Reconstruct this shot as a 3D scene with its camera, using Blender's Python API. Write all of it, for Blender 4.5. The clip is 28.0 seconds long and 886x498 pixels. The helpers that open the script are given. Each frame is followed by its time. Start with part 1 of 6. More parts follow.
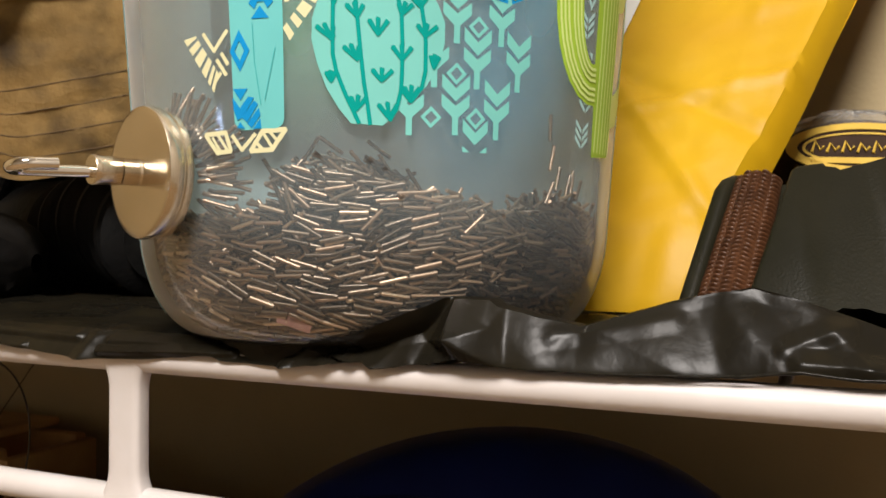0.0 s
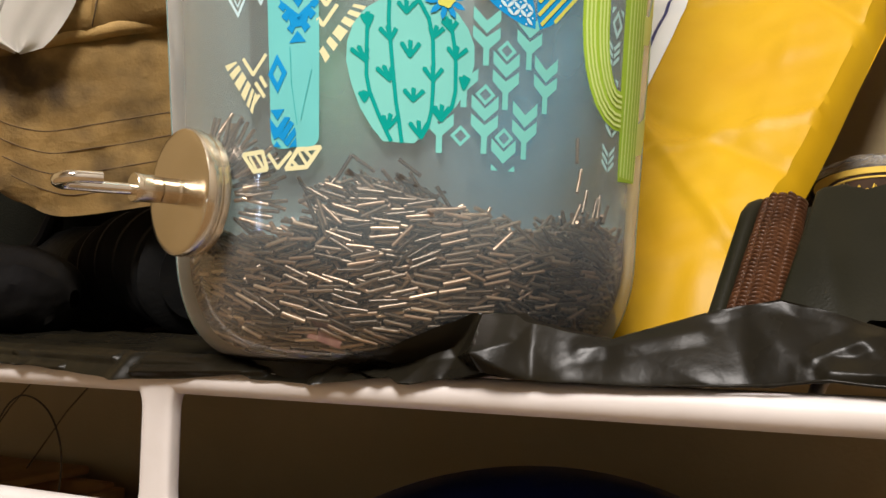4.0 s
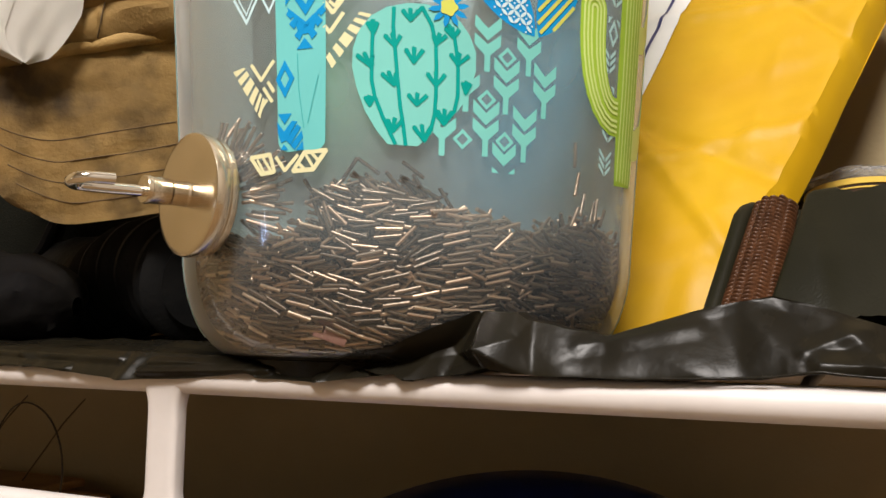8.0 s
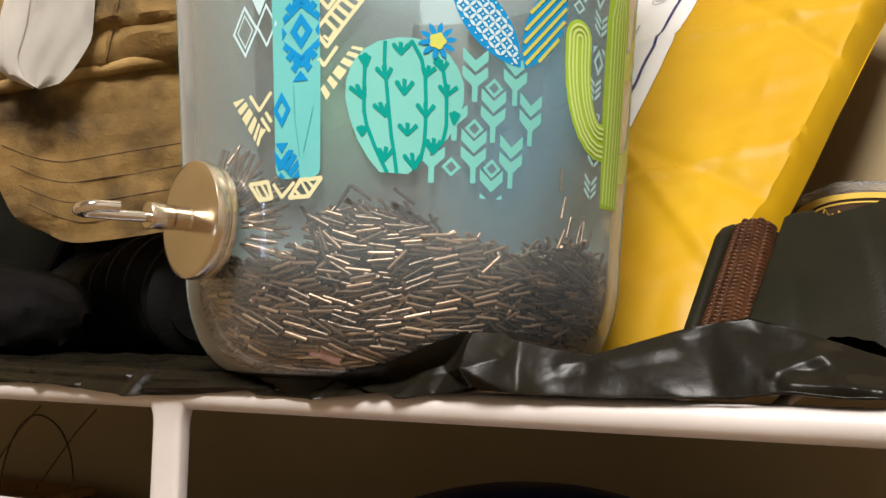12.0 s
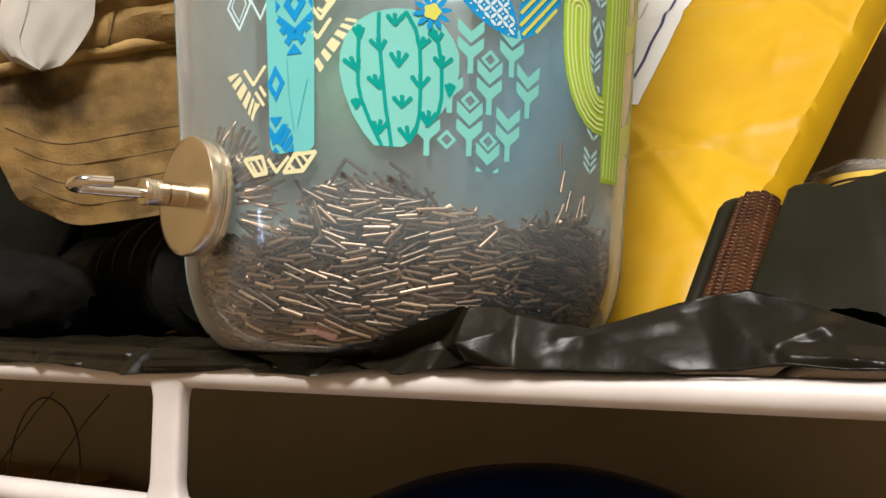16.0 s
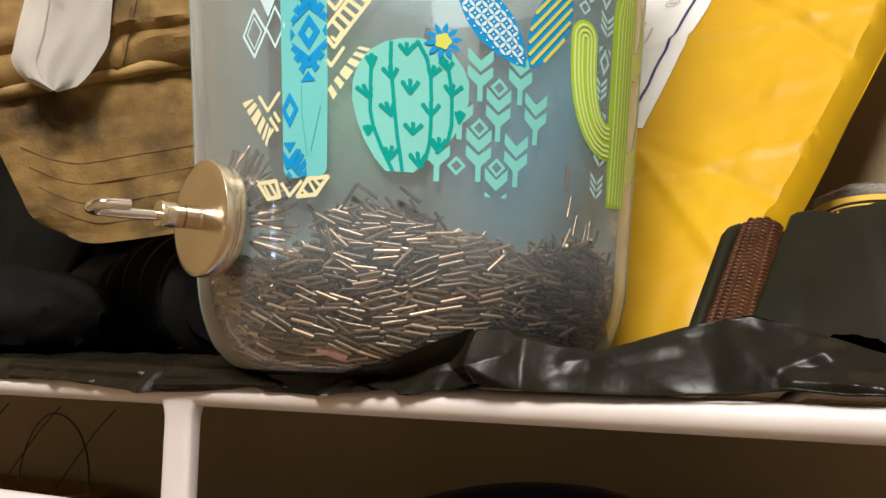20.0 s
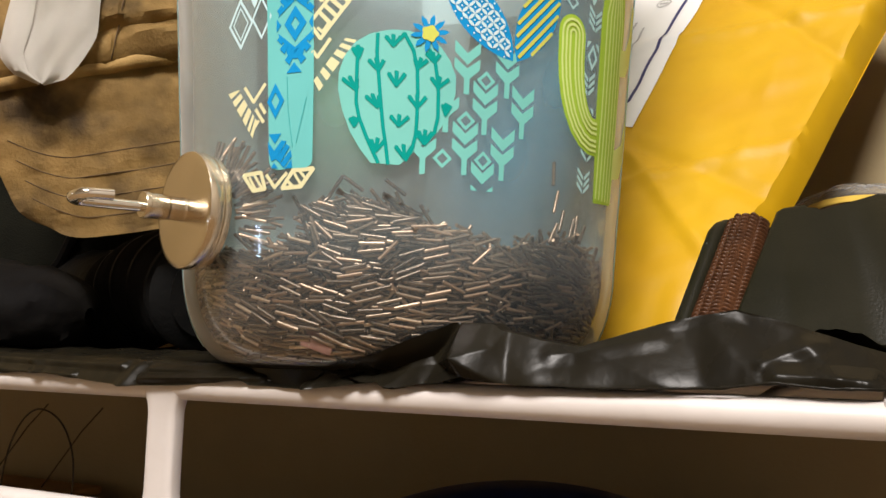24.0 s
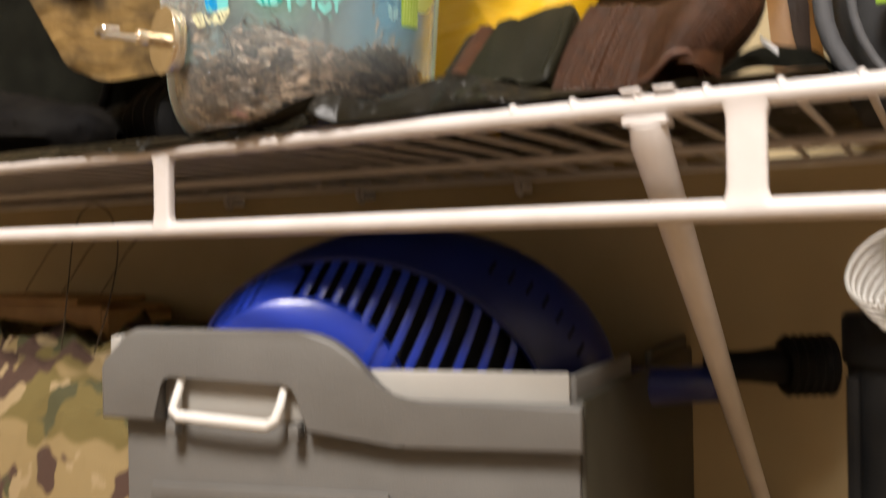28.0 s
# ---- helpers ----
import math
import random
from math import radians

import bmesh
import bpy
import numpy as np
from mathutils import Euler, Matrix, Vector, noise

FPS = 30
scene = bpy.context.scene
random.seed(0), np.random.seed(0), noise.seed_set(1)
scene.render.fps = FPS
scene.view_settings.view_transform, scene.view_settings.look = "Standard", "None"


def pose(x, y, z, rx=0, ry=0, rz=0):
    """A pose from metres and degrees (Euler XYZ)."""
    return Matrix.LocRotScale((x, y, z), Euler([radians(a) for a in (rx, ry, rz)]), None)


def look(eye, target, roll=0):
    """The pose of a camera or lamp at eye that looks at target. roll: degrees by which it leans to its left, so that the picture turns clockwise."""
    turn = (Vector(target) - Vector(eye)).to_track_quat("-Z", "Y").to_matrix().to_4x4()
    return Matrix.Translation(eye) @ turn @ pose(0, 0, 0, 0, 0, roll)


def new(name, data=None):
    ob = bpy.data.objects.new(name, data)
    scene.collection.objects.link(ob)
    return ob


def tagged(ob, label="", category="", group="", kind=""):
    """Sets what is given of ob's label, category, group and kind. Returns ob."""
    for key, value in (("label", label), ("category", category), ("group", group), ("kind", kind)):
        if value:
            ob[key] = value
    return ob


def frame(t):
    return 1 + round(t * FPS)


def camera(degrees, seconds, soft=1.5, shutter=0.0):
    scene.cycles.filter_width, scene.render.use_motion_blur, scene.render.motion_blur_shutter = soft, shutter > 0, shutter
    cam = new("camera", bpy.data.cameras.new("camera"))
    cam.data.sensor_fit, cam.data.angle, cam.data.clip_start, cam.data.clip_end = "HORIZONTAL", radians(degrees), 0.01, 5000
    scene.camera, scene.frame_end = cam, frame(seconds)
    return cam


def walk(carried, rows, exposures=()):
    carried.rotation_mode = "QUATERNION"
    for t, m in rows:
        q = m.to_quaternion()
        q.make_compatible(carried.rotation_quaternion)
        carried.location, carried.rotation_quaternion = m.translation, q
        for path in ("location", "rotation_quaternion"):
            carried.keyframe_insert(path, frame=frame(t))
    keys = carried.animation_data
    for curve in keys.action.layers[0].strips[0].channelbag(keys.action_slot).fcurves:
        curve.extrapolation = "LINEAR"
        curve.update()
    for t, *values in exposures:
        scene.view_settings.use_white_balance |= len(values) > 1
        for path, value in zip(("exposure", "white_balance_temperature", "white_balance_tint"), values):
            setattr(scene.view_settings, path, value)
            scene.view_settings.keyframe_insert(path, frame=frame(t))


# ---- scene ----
cam = camera(53.0, 28.0, soft=1.5, shutter=0.5)
PATH = [
    (0, 0.0016, 0.0027, 1.0386, 89.79, -0.43, 23.35),
    (0.5, -0.0016, 0.0042, 1.0290, 92.97, -0.28, 23.51),
    (1, -0.0020, 0.0029, 1.0271, 92.99, -0.33, 23.77),
    (1.5, 0.0002, 0.0059, 1.0239, 93.56, -0.42, 23.98),
    (2, 0.0016, 0.0043, 1.0224, 93.70, -0.65, 24.52),
    (2.5, 0.0016, 0.0053, 1.0220, 93.89, -0.83, 24.72),
    (3, 0.0034, 0.0041, 1.0240, 94.11, -0.79, 24.78),
    (3.5, 0.0061, -0.0003, 1.0253, 94.57, -0.95, 25.15),
    (4, 0.0036, -0.0005, 1.0250, 94.34, -0.85, 25.29),
    (4.5, 0.0021, -0.0023, 1.0261, 94.75, -0.81, 25.58),
    (6.5, 0.0010, -0.0050, 1.0216, 95.08, -0.52, 24.44),
    (7, 0.0015, -0.0066, 1.0208, 95.24, -0.63, 24.45),
    (7.5, 0.0014, -0.0075, 1.0223, 95.66, -0.71, 24.52),
    (8, 0.0038, -0.0070, 1.0195, 95.61, -0.83, 24.77),
    (8.5, 0.0083, -0.0071, 1.0227, 96.06, -0.93, 24.54),
    (9, 0.0124, -0.0063, 1.0211, 95.85, -0.97, 24.92),
    (9.5, 0.0096, -0.0117, 1.0204, 95.97, -0.95, 25.02),
    (10, 0.0092, -0.0117, 1.0217, 96.06, -0.87, 25.10),
    (10.5, 0.0134, -0.0118, 1.0252, 96.33, -0.77, 25.11),
    (11, 0.0149, -0.0138, 1.0246, 96.26, -0.68, 25.32),
    (11.5, 0.0156, -0.0142, 1.0233, 96.12, -0.69, 25.42),
    (12, 0.0134, -0.0139, 1.0231, 95.98, -0.73, 25.56),
    (12.5, 0.0150, -0.0140, 1.0241, 95.99, -0.74, 25.55),
    (14.5, 0.0174, -0.0113, 1.0237, 95.65, -0.54, 26.33),
    (15, 0.0191, -0.0106, 1.0249, 95.73, -0.53, 26.43),
    (15.5, 0.0202, -0.0106, 1.0235, 95.70, -0.58, 26.62),
    (16, 0.0170, -0.0084, 1.0192, 95.35, -0.53, 26.71),
    (16.5, 0.0159, -0.0081, 1.0191, 95.60, -0.80, 26.72),
    (17, 0.0158, -0.0076, 1.0186, 95.80, -1.05, 26.83),
    (17.5, 0.0172, -0.0102, 1.0210, 96.03, -1.27, 27.03),
    (18, 0.0181, -0.0095, 1.0209, 95.96, -1.26, 26.92),
    (18.5, 0.0179, -0.0131, 1.0223, 96.29, -1.15, 27.07),
    (19, 0.0180, -0.0129, 1.0191, 96.02, -0.81, 26.84),
    (19.5, 0.0177, -0.0132, 1.0201, 96.24, -0.95, 26.95),
    (20, 0.0180, -0.0138, 1.0208, 96.35, -0.96, 26.88),
    (20.5, 0.0178, -0.0117, 1.0164, 96.09, -0.92, 26.71),
    (21, 0.0161, -0.0130, 1.0191, 96.56, -1.40, 26.71),
    (21.5, 0.0199, -0.0099, 1.0193, 96.54, -1.34, 26.54),
    (23.5, 0.0185, -0.0118, 1.0196, 96.70, -1.39, 26.53),
    (24, 0.0194, -0.0115, 1.0182, 96.59, -1.34, 26.43),
    (24.5, 0.0202, -0.0107, 1.0174, 96.64, -1.27, 26.50),
    (25, 0.0206, -0.0148, 1.0157, 96.85, -1.29, 26.50),
    (25.5, 0.0242, -0.0169, 1.0158, 96.86, -1.33, 26.66),
    (26, 0.0298, -0.0152, 1.0140, 96.70, -1.17, 26.39),
    (26.5, 0.0582, -0.0426, 1.0132, 94.75, -0.99, 26.97),
    (26.8, 0.0874, -0.0795, 0.9980, 95.53, -1.40, 27.65),
    (27, 0.1022, -0.0954, 0.9945, 95.62, -1.16, 27.36),
    (27.2, 0.1199, -0.1134, 0.9894, 95.39, -0.85, 27.04),
    (27.5, 0.1495, -0.1231, 0.9778, 93.06, 0.44, 28.26),
    (27.8, 0.1603, -0.1299, 0.9582, 93.34, 0.31, 28.75),
    (28, 0.1743, -0.1354, 0.9501, 90.22, 0.87, 29.23),
]
walk(cam, [(t, pose(x, y, z, rx, ry, rz)) for t, x, y, z, rx, ry, rz in PATH], [(0.0, 0.0), (26.8, 0.0), (28.0, 0.35)])

# ---- world and lights ----
world = bpy.data.worlds.new("room_air")
world.use_nodes = True
world.node_tree.nodes["Background"].inputs["Color"].default_value = (1.0, 0.86, 0.66, 1)
world.node_tree.nodes["Background"].inputs["Strength"].default_value = 0.012
scene.world = world


def lamp(name, eye, target, power, size, colour):
    data = bpy.data.lights.new(name, "AREA")
    data.shape, data.size, data.energy, data.color = "DISK", size, power, colour
    ob = new(name, data)
    ob.matrix_world = look(eye, target)
    return ob


lamp("window_daylight", (-1.66, -1.26, 1.11), (-0.2, 0.2, 1.02), 1.8, 0.16, (0.50, 0.70, 1.0))
lamp("ceiling_lamp", (0.23, -1.10, 2.60), (-0.05, 0.25, 1.0), 81, 0.65, (1.0, 0.935, 0.885))

# ---- materials ----


def mat(name, colour, rough=0.5, metal=0.0, colour2=None, scale=20.0, mix=(0.35, 0.65), bump=0.0, bump_scale=200.0,
        spec=0.5, coat=0.0, stain=None, stain_scale=6.0, rough2=None, trans=0.0):
    m = bpy.data.materials.new(name)
    m.use_nodes = True
    nt = m.node_tree
    b = nt.nodes["Principled BSDF"]
    b.inputs["Base Color"].default_value = (*colour, 1)
    b.inputs["Roughness"].default_value = rough
    b.inputs["Metallic"].default_value = metal
    b.inputs["Specular IOR Level"].default_value = spec
    b.inputs["Coat Weight"].default_value = coat
    b.inputs["Transmission Weight"].default_value = trans
    co = nt.nodes.new("ShaderNodeTexCoord")
    out = None
    if colour2 is not None:
        n = nt.nodes.new("ShaderNodeTexNoise")
        n.inputs["Scale"].default_value, n.inputs["Detail"].default_value = scale, 6
        nt.links.new(co.outputs["Object"], n.inputs["Vector"])
        r = nt.nodes.new("ShaderNodeMapRange")
        r.inputs["From Min"].default_value, r.inputs["From Max"].default_value = mix
        nt.links.new(n.outputs["Fac"], r.inputs["Value"])
        x = nt.nodes.new("ShaderNodeMix")
        x.data_type = "RGBA"
        x.inputs["A"].default_value, x.inputs["B"].default_value = (*colour, 1), (*colour2, 1)
        nt.links.new(r.outputs["Result"], x.inputs["Factor"])
        out = x.outputs["Result"]
        if rough2 is not None:
            rr = nt.nodes.new("ShaderNodeMapRange")
            rr.inputs["To Min"].default_value, rr.inputs["To Max"].default_value = rough, rough2
            nt.links.new(r.outputs["Result"], rr.inputs["Value"])
            nt.links.new(rr.outputs["Result"], b.inputs["Roughness"])
        if stain is not None:
            n2 = nt.nodes.new("ShaderNodeTexNoise")
            n2.inputs["Scale"].default_value, n2.inputs["Detail"].default_value = stain_scale, 4
            nt.links.new(co.outputs["Object"], n2.inputs["Vector"])
            r2 = nt.nodes.new("ShaderNodeMapRange")
            r2.inputs["From Min"].default_value, r2.inputs["From Max"].default_value = 0.5, 0.68
            nt.links.new(n2.outputs["Fac"], r2.inputs["Value"])
            x2 = nt.nodes.new("ShaderNodeMix")
            x2.data_type = "RGBA"
            x2.inputs["B"].default_value = (*stain, 1)
            nt.links.new(out, x2.inputs["A"])
            nt.links.new(r2.outputs["Result"], x2.inputs["Factor"])
            out = x2.outputs["Result"]
        nt.links.new(out, b.inputs["Base Color"])
    if bump:
        n = nt.nodes.new("ShaderNodeTexNoise")
        n.inputs["Scale"].default_value, n.inputs["Detail"].default_value = bump_scale, 5
        nt.links.new(co.outputs["Object"], n.inputs["Vector"])
        k = nt.nodes.new("ShaderNodeBump")
        k.inputs["Strength"].default_value, k.inputs["Distance"].default_value = bump, 0.001
        nt.links.new(n.outputs["Fac"], k.inputs["Height"])
        nt.links.new(k.outputs["Normal"], b.inputs["Normal"])
    return m


def clear_plastic(name, haze, tint, haze_colour, rough, gloss, through_light=0.5, dust_haze=0.0):
    """Milky clear plastic: straight transmission, a little haze, and a gloss that grows at grazing angles."""
    m = bpy.data.materials.new(name)
    m.use_nodes = True
    nt = m.node_tree
    nt.nodes.remove(nt.nodes["Principled BSDF"])
    o = nt.nodes["Material Output"]
    t = nt.nodes.new("ShaderNodeBsdfTransparent")
    t.inputs["Color"].default_value = (*tint, 1)
    d = nt.nodes.new("ShaderNodeBsdfDiffuse")
    d.inputs["Color"].default_value = (*haze_colour, 1)
    l = nt.nodes.new("ShaderNodeBsdfTranslucent")
    l.inputs["Color"].default_value = (*haze_colour, 1)
    dl = nt.nodes.new("ShaderNodeMixShader")
    dl.inputs["Fac"].default_value = through_light
    nt.links.new(d.outputs["BSDF"], dl.inputs[1])
    nt.links.new(l.outputs["BSDF"], dl.inputs[2])
    a = nt.nodes.new("ShaderNodeMixShader")
    n = nt.nodes.new("ShaderNodeTexNoise")
    n.inputs["Scale"].default_value, n.inputs["Detail"].default_value = 18, 4
    r = nt.nodes.new("ShaderNodeMapRange")
    r.inputs["From Min"].default_value, r.inputs["From Max"].default_value = 0.3, 0.7
    r.inputs["To Min"].default_value, r.inputs["To Max"].default_value = haze * 0.8, haze * 1.2
    co = nt.nodes.new("ShaderNodeTexCoord")
    nt.links.new(co.outputs["Object"], n.inputs["Vector"])
    nt.links.new(n.outputs["Fac"], r.inputs["Value"])
    fac = r.outputs["Result"]
    if dust_haze:
        # haze painted in above the heap to lighten the wall, plus some metal dust
        xyz = nt.nodes.new("ShaderNodeSeparateXYZ")
        nt.links.new(co.outputs["Object"], xyz.inputs["Vector"])
        band = nt.nodes.new("ShaderNodeMapRange")
        band.interpolation_type = "SMOOTHSTEP"
        band.inputs["From Min"].default_value, band.inputs["From Max"].default_value = 0.028, 0.046
        band.inputs["To Max"].default_value = dust_haze
        wob = nt.nodes.new("ShaderNodeMath")
        wob.operation = "MULTIPLY_ADD"
        wob.inputs[1].default_value = 0.012
        nt.links.new(n.outputs["Fac"], wob.inputs[0])
        nt.links.new(xyz.outputs["Z"], wob.inputs[2])
        nt.links.new(wob.outputs["Value"], band.inputs["Value"])
        add = nt.nodes.new("ShaderNodeMath")
        nt.links.new(fac, add.inputs[0])
        nt.links.new(band.outputs["Result"], add.inputs[1])
        fac = add.outputs["Value"]
    nt.links.new(fac, a.inputs["Fac"])
    nt.links.new(t.outputs["BSDF"], a.inputs[1])
    nt.links.new(dl.outputs["Shader"], a.inputs[2])
    if not gloss:
        nt.links.new(a.outputs["Shader"], o.inputs["Surface"])
        return m
    g = nt.nodes.new("ShaderNodeBsdfGlossy")
    g.inputs["Roughness"].default_value = rough
    f = nt.nodes.new("ShaderNodeLayerWeight")
    f.inputs["Blend"].default_value = 0.5
    p = nt.nodes.new("ShaderNodeMath")
    p.operation = "POWER"
    p.inputs[1].default_value = 3.0
    q = nt.nodes.new("ShaderNodeMapRange")
    q.inputs["To Min"].default_value, q.inputs["To Max"].default_value = 0.035, gloss
    e = nt.nodes.new("ShaderNodeMixShader")
    nt.links.new(f.outputs["Facing"], p.inputs[0])
    nt.links.new(p.outputs["Value"], q.inputs["Value"])
    nt.links.new(q.outputs["Result"], e.inputs["Fac"])
    nt.links.new(a.outputs["Shader"], e.inputs[1])
    nt.links.new(g.outputs["BSDF"], e.inputs[2])
    g2 = nt.nodes.new("ShaderNodeBsdfGlossy")
    g2.inputs["Roughness"].default_value = 0.75
    p2 = nt.nodes.new("ShaderNodeMath")
    p2.operation = "POWER"
    p2.inputs[1].default_value = 2.6
    q2 = nt.nodes.new("ShaderNodeMath")
    q2.operation = "MULTIPLY"
    q2.inputs[1].default_value = 0.70
    e2 = nt.nodes.new("ShaderNodeMixShader")
    nt.links.new(f.outputs["Facing"], p2.inputs[0])
    nt.links.new(p2.outputs["Value"], q2.inputs[0])
    nt.links.new(q2.outputs["Value"], e2.inputs["Fac"])
    nt.links.new(e.outputs["Shader"], e2.inputs[1])
    nt.links.new(g2.outputs["BSDF"], e2.inputs[2])
    nt.links.new(e2.outputs["Shader"], o.inputs["Surface"])
    return m


def soft_ink(name, colour, strength, reach):
    """A printed patch seen as a soft cloud of colour: dense in its middle, fading out at the rim."""
    m = bpy.data.materials.new(name)
    m.use_nodes = True
    nt = m.node_tree
    b = nt.nodes["Principled BSDF"]
    b.inputs["Base Color"].default_value, b.inputs["Roughness"].default_value = (*colour, 1), 0.6
    co = nt.nodes.new("ShaderNodeTexCoord")
    mp = nt.nodes.new("ShaderNodeMapping")
    mp.inputs["Scale"].default_value = (1 / reach, 1 / reach, 0.72 / reach)
    g = nt.nodes.new("ShaderNodeTexGradient")
    g.gradient_type = "SPHERICAL"
    k = nt.nodes.new("ShaderNodeMath")
    k.operation = "MULTIPLY"
    k.inputs[1].default_value = strength
    k.use_clamp = True
    nt.links.new(co.outputs["Object"], mp.inputs["Vector"])
    nt.links.new(mp.outputs["Vector"], g.inputs["Vector"])
    nt.links.new(g.outputs["Fac"], k.inputs[0])
    nt.links.new(k.outputs["Value"], b.inputs["Alpha"])
    return m


WALL = mat("cream_wall_paint", (0.425, 0.33, 0.18), 0.75, colour2=(0.375, 0.286, 0.15), scale=9, bump=0.25, bump_scale=350)
ROOM = mat("beige_room_paint", (0.50, 0.47, 0.43), 0.85, colour2=(0.46, 0.43, 0.39), scale=5, bump=0.2, bump_scale=200)
FLOOR = mat("tan_carpet", (0.26, 0.17, 0.085), 0.95, colour2=(0.17, 0.11, 0.055), scale=60, bump=0.8, bump_scale=500)
COAT = mat("white_epoxy_coating", (0.61, 0.57, 0.55), 0.42, colour2=(0.55, 0.51, 0.485), scale=40, bump=0.12, bump_scale=160)
FILM = mat("black_polythene", (0.008, 0.007, 0.005), 0.24, colour2=(0.011, 0.009, 0.005), scale=34, bump=0.20, bump_scale=150, rough2=0.35, spec=0.11)
JAR = clear_plastic("milky_clear_plastic", 0.058, (0.985, 0.99, 0.99), (0.78, 0.84, 0.86), 0.06, 0.7)
JAR_IN = clear_plastic("milky_clear_inside", 0.030, (0.985, 0.99, 0.99), (0.66, 0.80, 0.84), 0.1, 0.0, 0.4, 0.13)
SOFT_BLUE = soft_ink("soft_blue_ink", (0.10, 0.34, 0.50), 0.62, 0.042)
SOFT_GREEN = soft_ink("soft_green_ink", (0.22, 0.52, 0.36), 0.6, 0.034)
WASH = clear_plastic("milky_teal_wash", 1.15, (0.9, 0.95, 0.95), (0.70, 0.92, 0.96), 0.1, 0.0, 0.25)
INK_TEAL = mat("teal_ink", (0.19, 0.56, 0.51), 0.45, colour2=(0.175, 0.52, 0.475), scale=30, spec=0.10)
INK_TURQ = mat("turquoise_ink", (0.155, 0.53, 0.53), 0.45, colour2=(0.14, 0.49, 0.49), scale=30, spec=0.10)
INK_DARK = mat("deep_teal_ink", (0.0, 0.31, 0.27), 0.45, colour2=(0.0, 0.28, 0.245), scale=30, spec=0.10)
INK_BLUE = mat("blue_ink", (0.008, 0.275, 0.62), 0.45, colour2=(0.008, 0.25, 0.57), scale=30, spec=0.10)
INK_PALE = mat("pale_blue_ink", (0.55, 0.75, 0.80), 0.45, colour2=(0.5, 0.70, 0.76), scale=30, spec=0.18)
INK_CREAM = mat("cream_ink", (0.70, 0.68, 0.42), 0.45, colour2=(0.66, 0.64, 0.39), scale=30, spec=0.10)
INK_LIME = mat("lime_ink", (0.40, 0.62, 0.06), 0.45, colour2=(0.37, 0.57, 0.055), scale=30, spec=0.18)
INK_LIGHT = mat("light_lime_ink", (0.68, 0.84, 0.30), 0.45, colour2=(0.64, 0.79, 0.27), scale=30, spec=0.18)
INK_YELLOW = mat("yellow_ink", (0.58, 0.62, 0.12), 0.45, colour2=(0.54, 0.57, 0.11), scale=30, spec=0.10)
INK_DARK_EDGE = mat("worn_turquoise_ink", (0.055, 0.40, 0.41), 0.45, colour2=(0.05, 0.37, 0.38), scale=30, spec=0.18)
INK_GREY = mat("grey_aqua_ink", (0.42, 0.66, 0.66), 0.45, colour2=(0.38, 0.62, 0.62), scale=30, spec=0.18)


def pin_steel(name, single):
    m = mat(name, (0.5, 0.43, 0.36), 0.30, 1.0)
    nt = m.node_tree
    b = nt.nodes["Principled BSDF"]
    g = nt.nodes.new("ShaderNodeObjectInfo" if single else "ShaderNodeNewGeometry")
    out = g.outputs["Random" if single else "Random Per Island"]
    r = nt.nodes.new("ShaderNodeValToRGB")
    r.color_ramp.elements[0].color = (0.085, 0.070, 0.058, 1)
    r.color_ramp.elements[1].color = (0.72, 0.58, 0.43, 1)
    e = r.color_ramp.elements.new(0.55)
    e.color = (0.27, 0.215, 0.163, 1)
    e = r.color_ramp.elements.new(0.9)
    e.color = (0.46, 0.33, 0.235, 1)
    nt.links.new(out, r.inputs["Fac"])
    nt.links.new(r.outputs["Color"], b.inputs["Base Color"])
    k = nt.nodes.new("ShaderNodeMapRange")
    k.inputs["To Min"].default_value, k.inputs["To Max"].default_value = 0.30, 0.42
    nt.links.new(out, k.inputs["Value"])
    nt.links.new(k.outputs["Result"], b.inputs["Roughness"])
    return m


PINK = mat("faded_pink_paper", (0.30, 0.16, 0.13), 0.7, colour2=(0.20, 0.085, 0.07), scale=300)
STEEL, STEEL_ONE = pin_steel("dull_steel", False), pin_steel("dull_steel_pin", True)
# near-black filler colour that paints the shade between pins
HEAP_SHADE = mat("heap_gap_shade", (0.035, 0.03, 0.026), 0.6, 0.3, colour2=(0.012, 0.011, 0.010), scale=700, bump=0.8, bump_scale=900)
NICKEL = mat("warm_nickel", (0.68, 0.60, 0.47), 0.25, 1.0, colour2=(0.60, 0.525, 0.405), scale=60, bump=0.06, bump_scale=700)
CHROME = mat("bright_nickel", (0.80, 0.76, 0.70), 0.12, 1.0, colour2=(0.74, 0.70, 0.64), scale=50)
KRAFT = mat("yellow_kraft_paper", (0.485, 0.287, 0.004), 0.5, colour2=(0.44, 0.243, 0.003), scale=14, bump=0.22, bump_scale=90, spec=0.3)
PAPER = mat("white_label_paper", (0.74, 0.74, 0.74), 0.6, colour2=(0.68, 0.68, 0.69), scale=30)
NAVY = mat("navy_print", (0.03, 0.035, 0.14), 0.5, colour2=(0.025, 0.03, 0.12), scale=30)
PRINT_GREY = mat("grey_print", (0.42, 0.42, 0.44), 0.6, colour2=(0.38, 0.38, 0.40), scale=30)
WEB = mat("brown_nylon_webbing", (0.085, 0.034, 0.014), 0.40, colour2=(0.048, 0.019, 0.008), scale=160, bump=0.25, bump_scale=1400, spec=0.30)
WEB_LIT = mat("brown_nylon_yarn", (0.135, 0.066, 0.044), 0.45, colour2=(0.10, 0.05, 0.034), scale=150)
BUCKLE = mat("black_moulded_plastic", (0.0095, 0.0090, 0.0048), 0.36, colour2=(0.013, 0.012, 0.007), scale=60, bump=0.12, bump_scale=1500, spec=0.075)
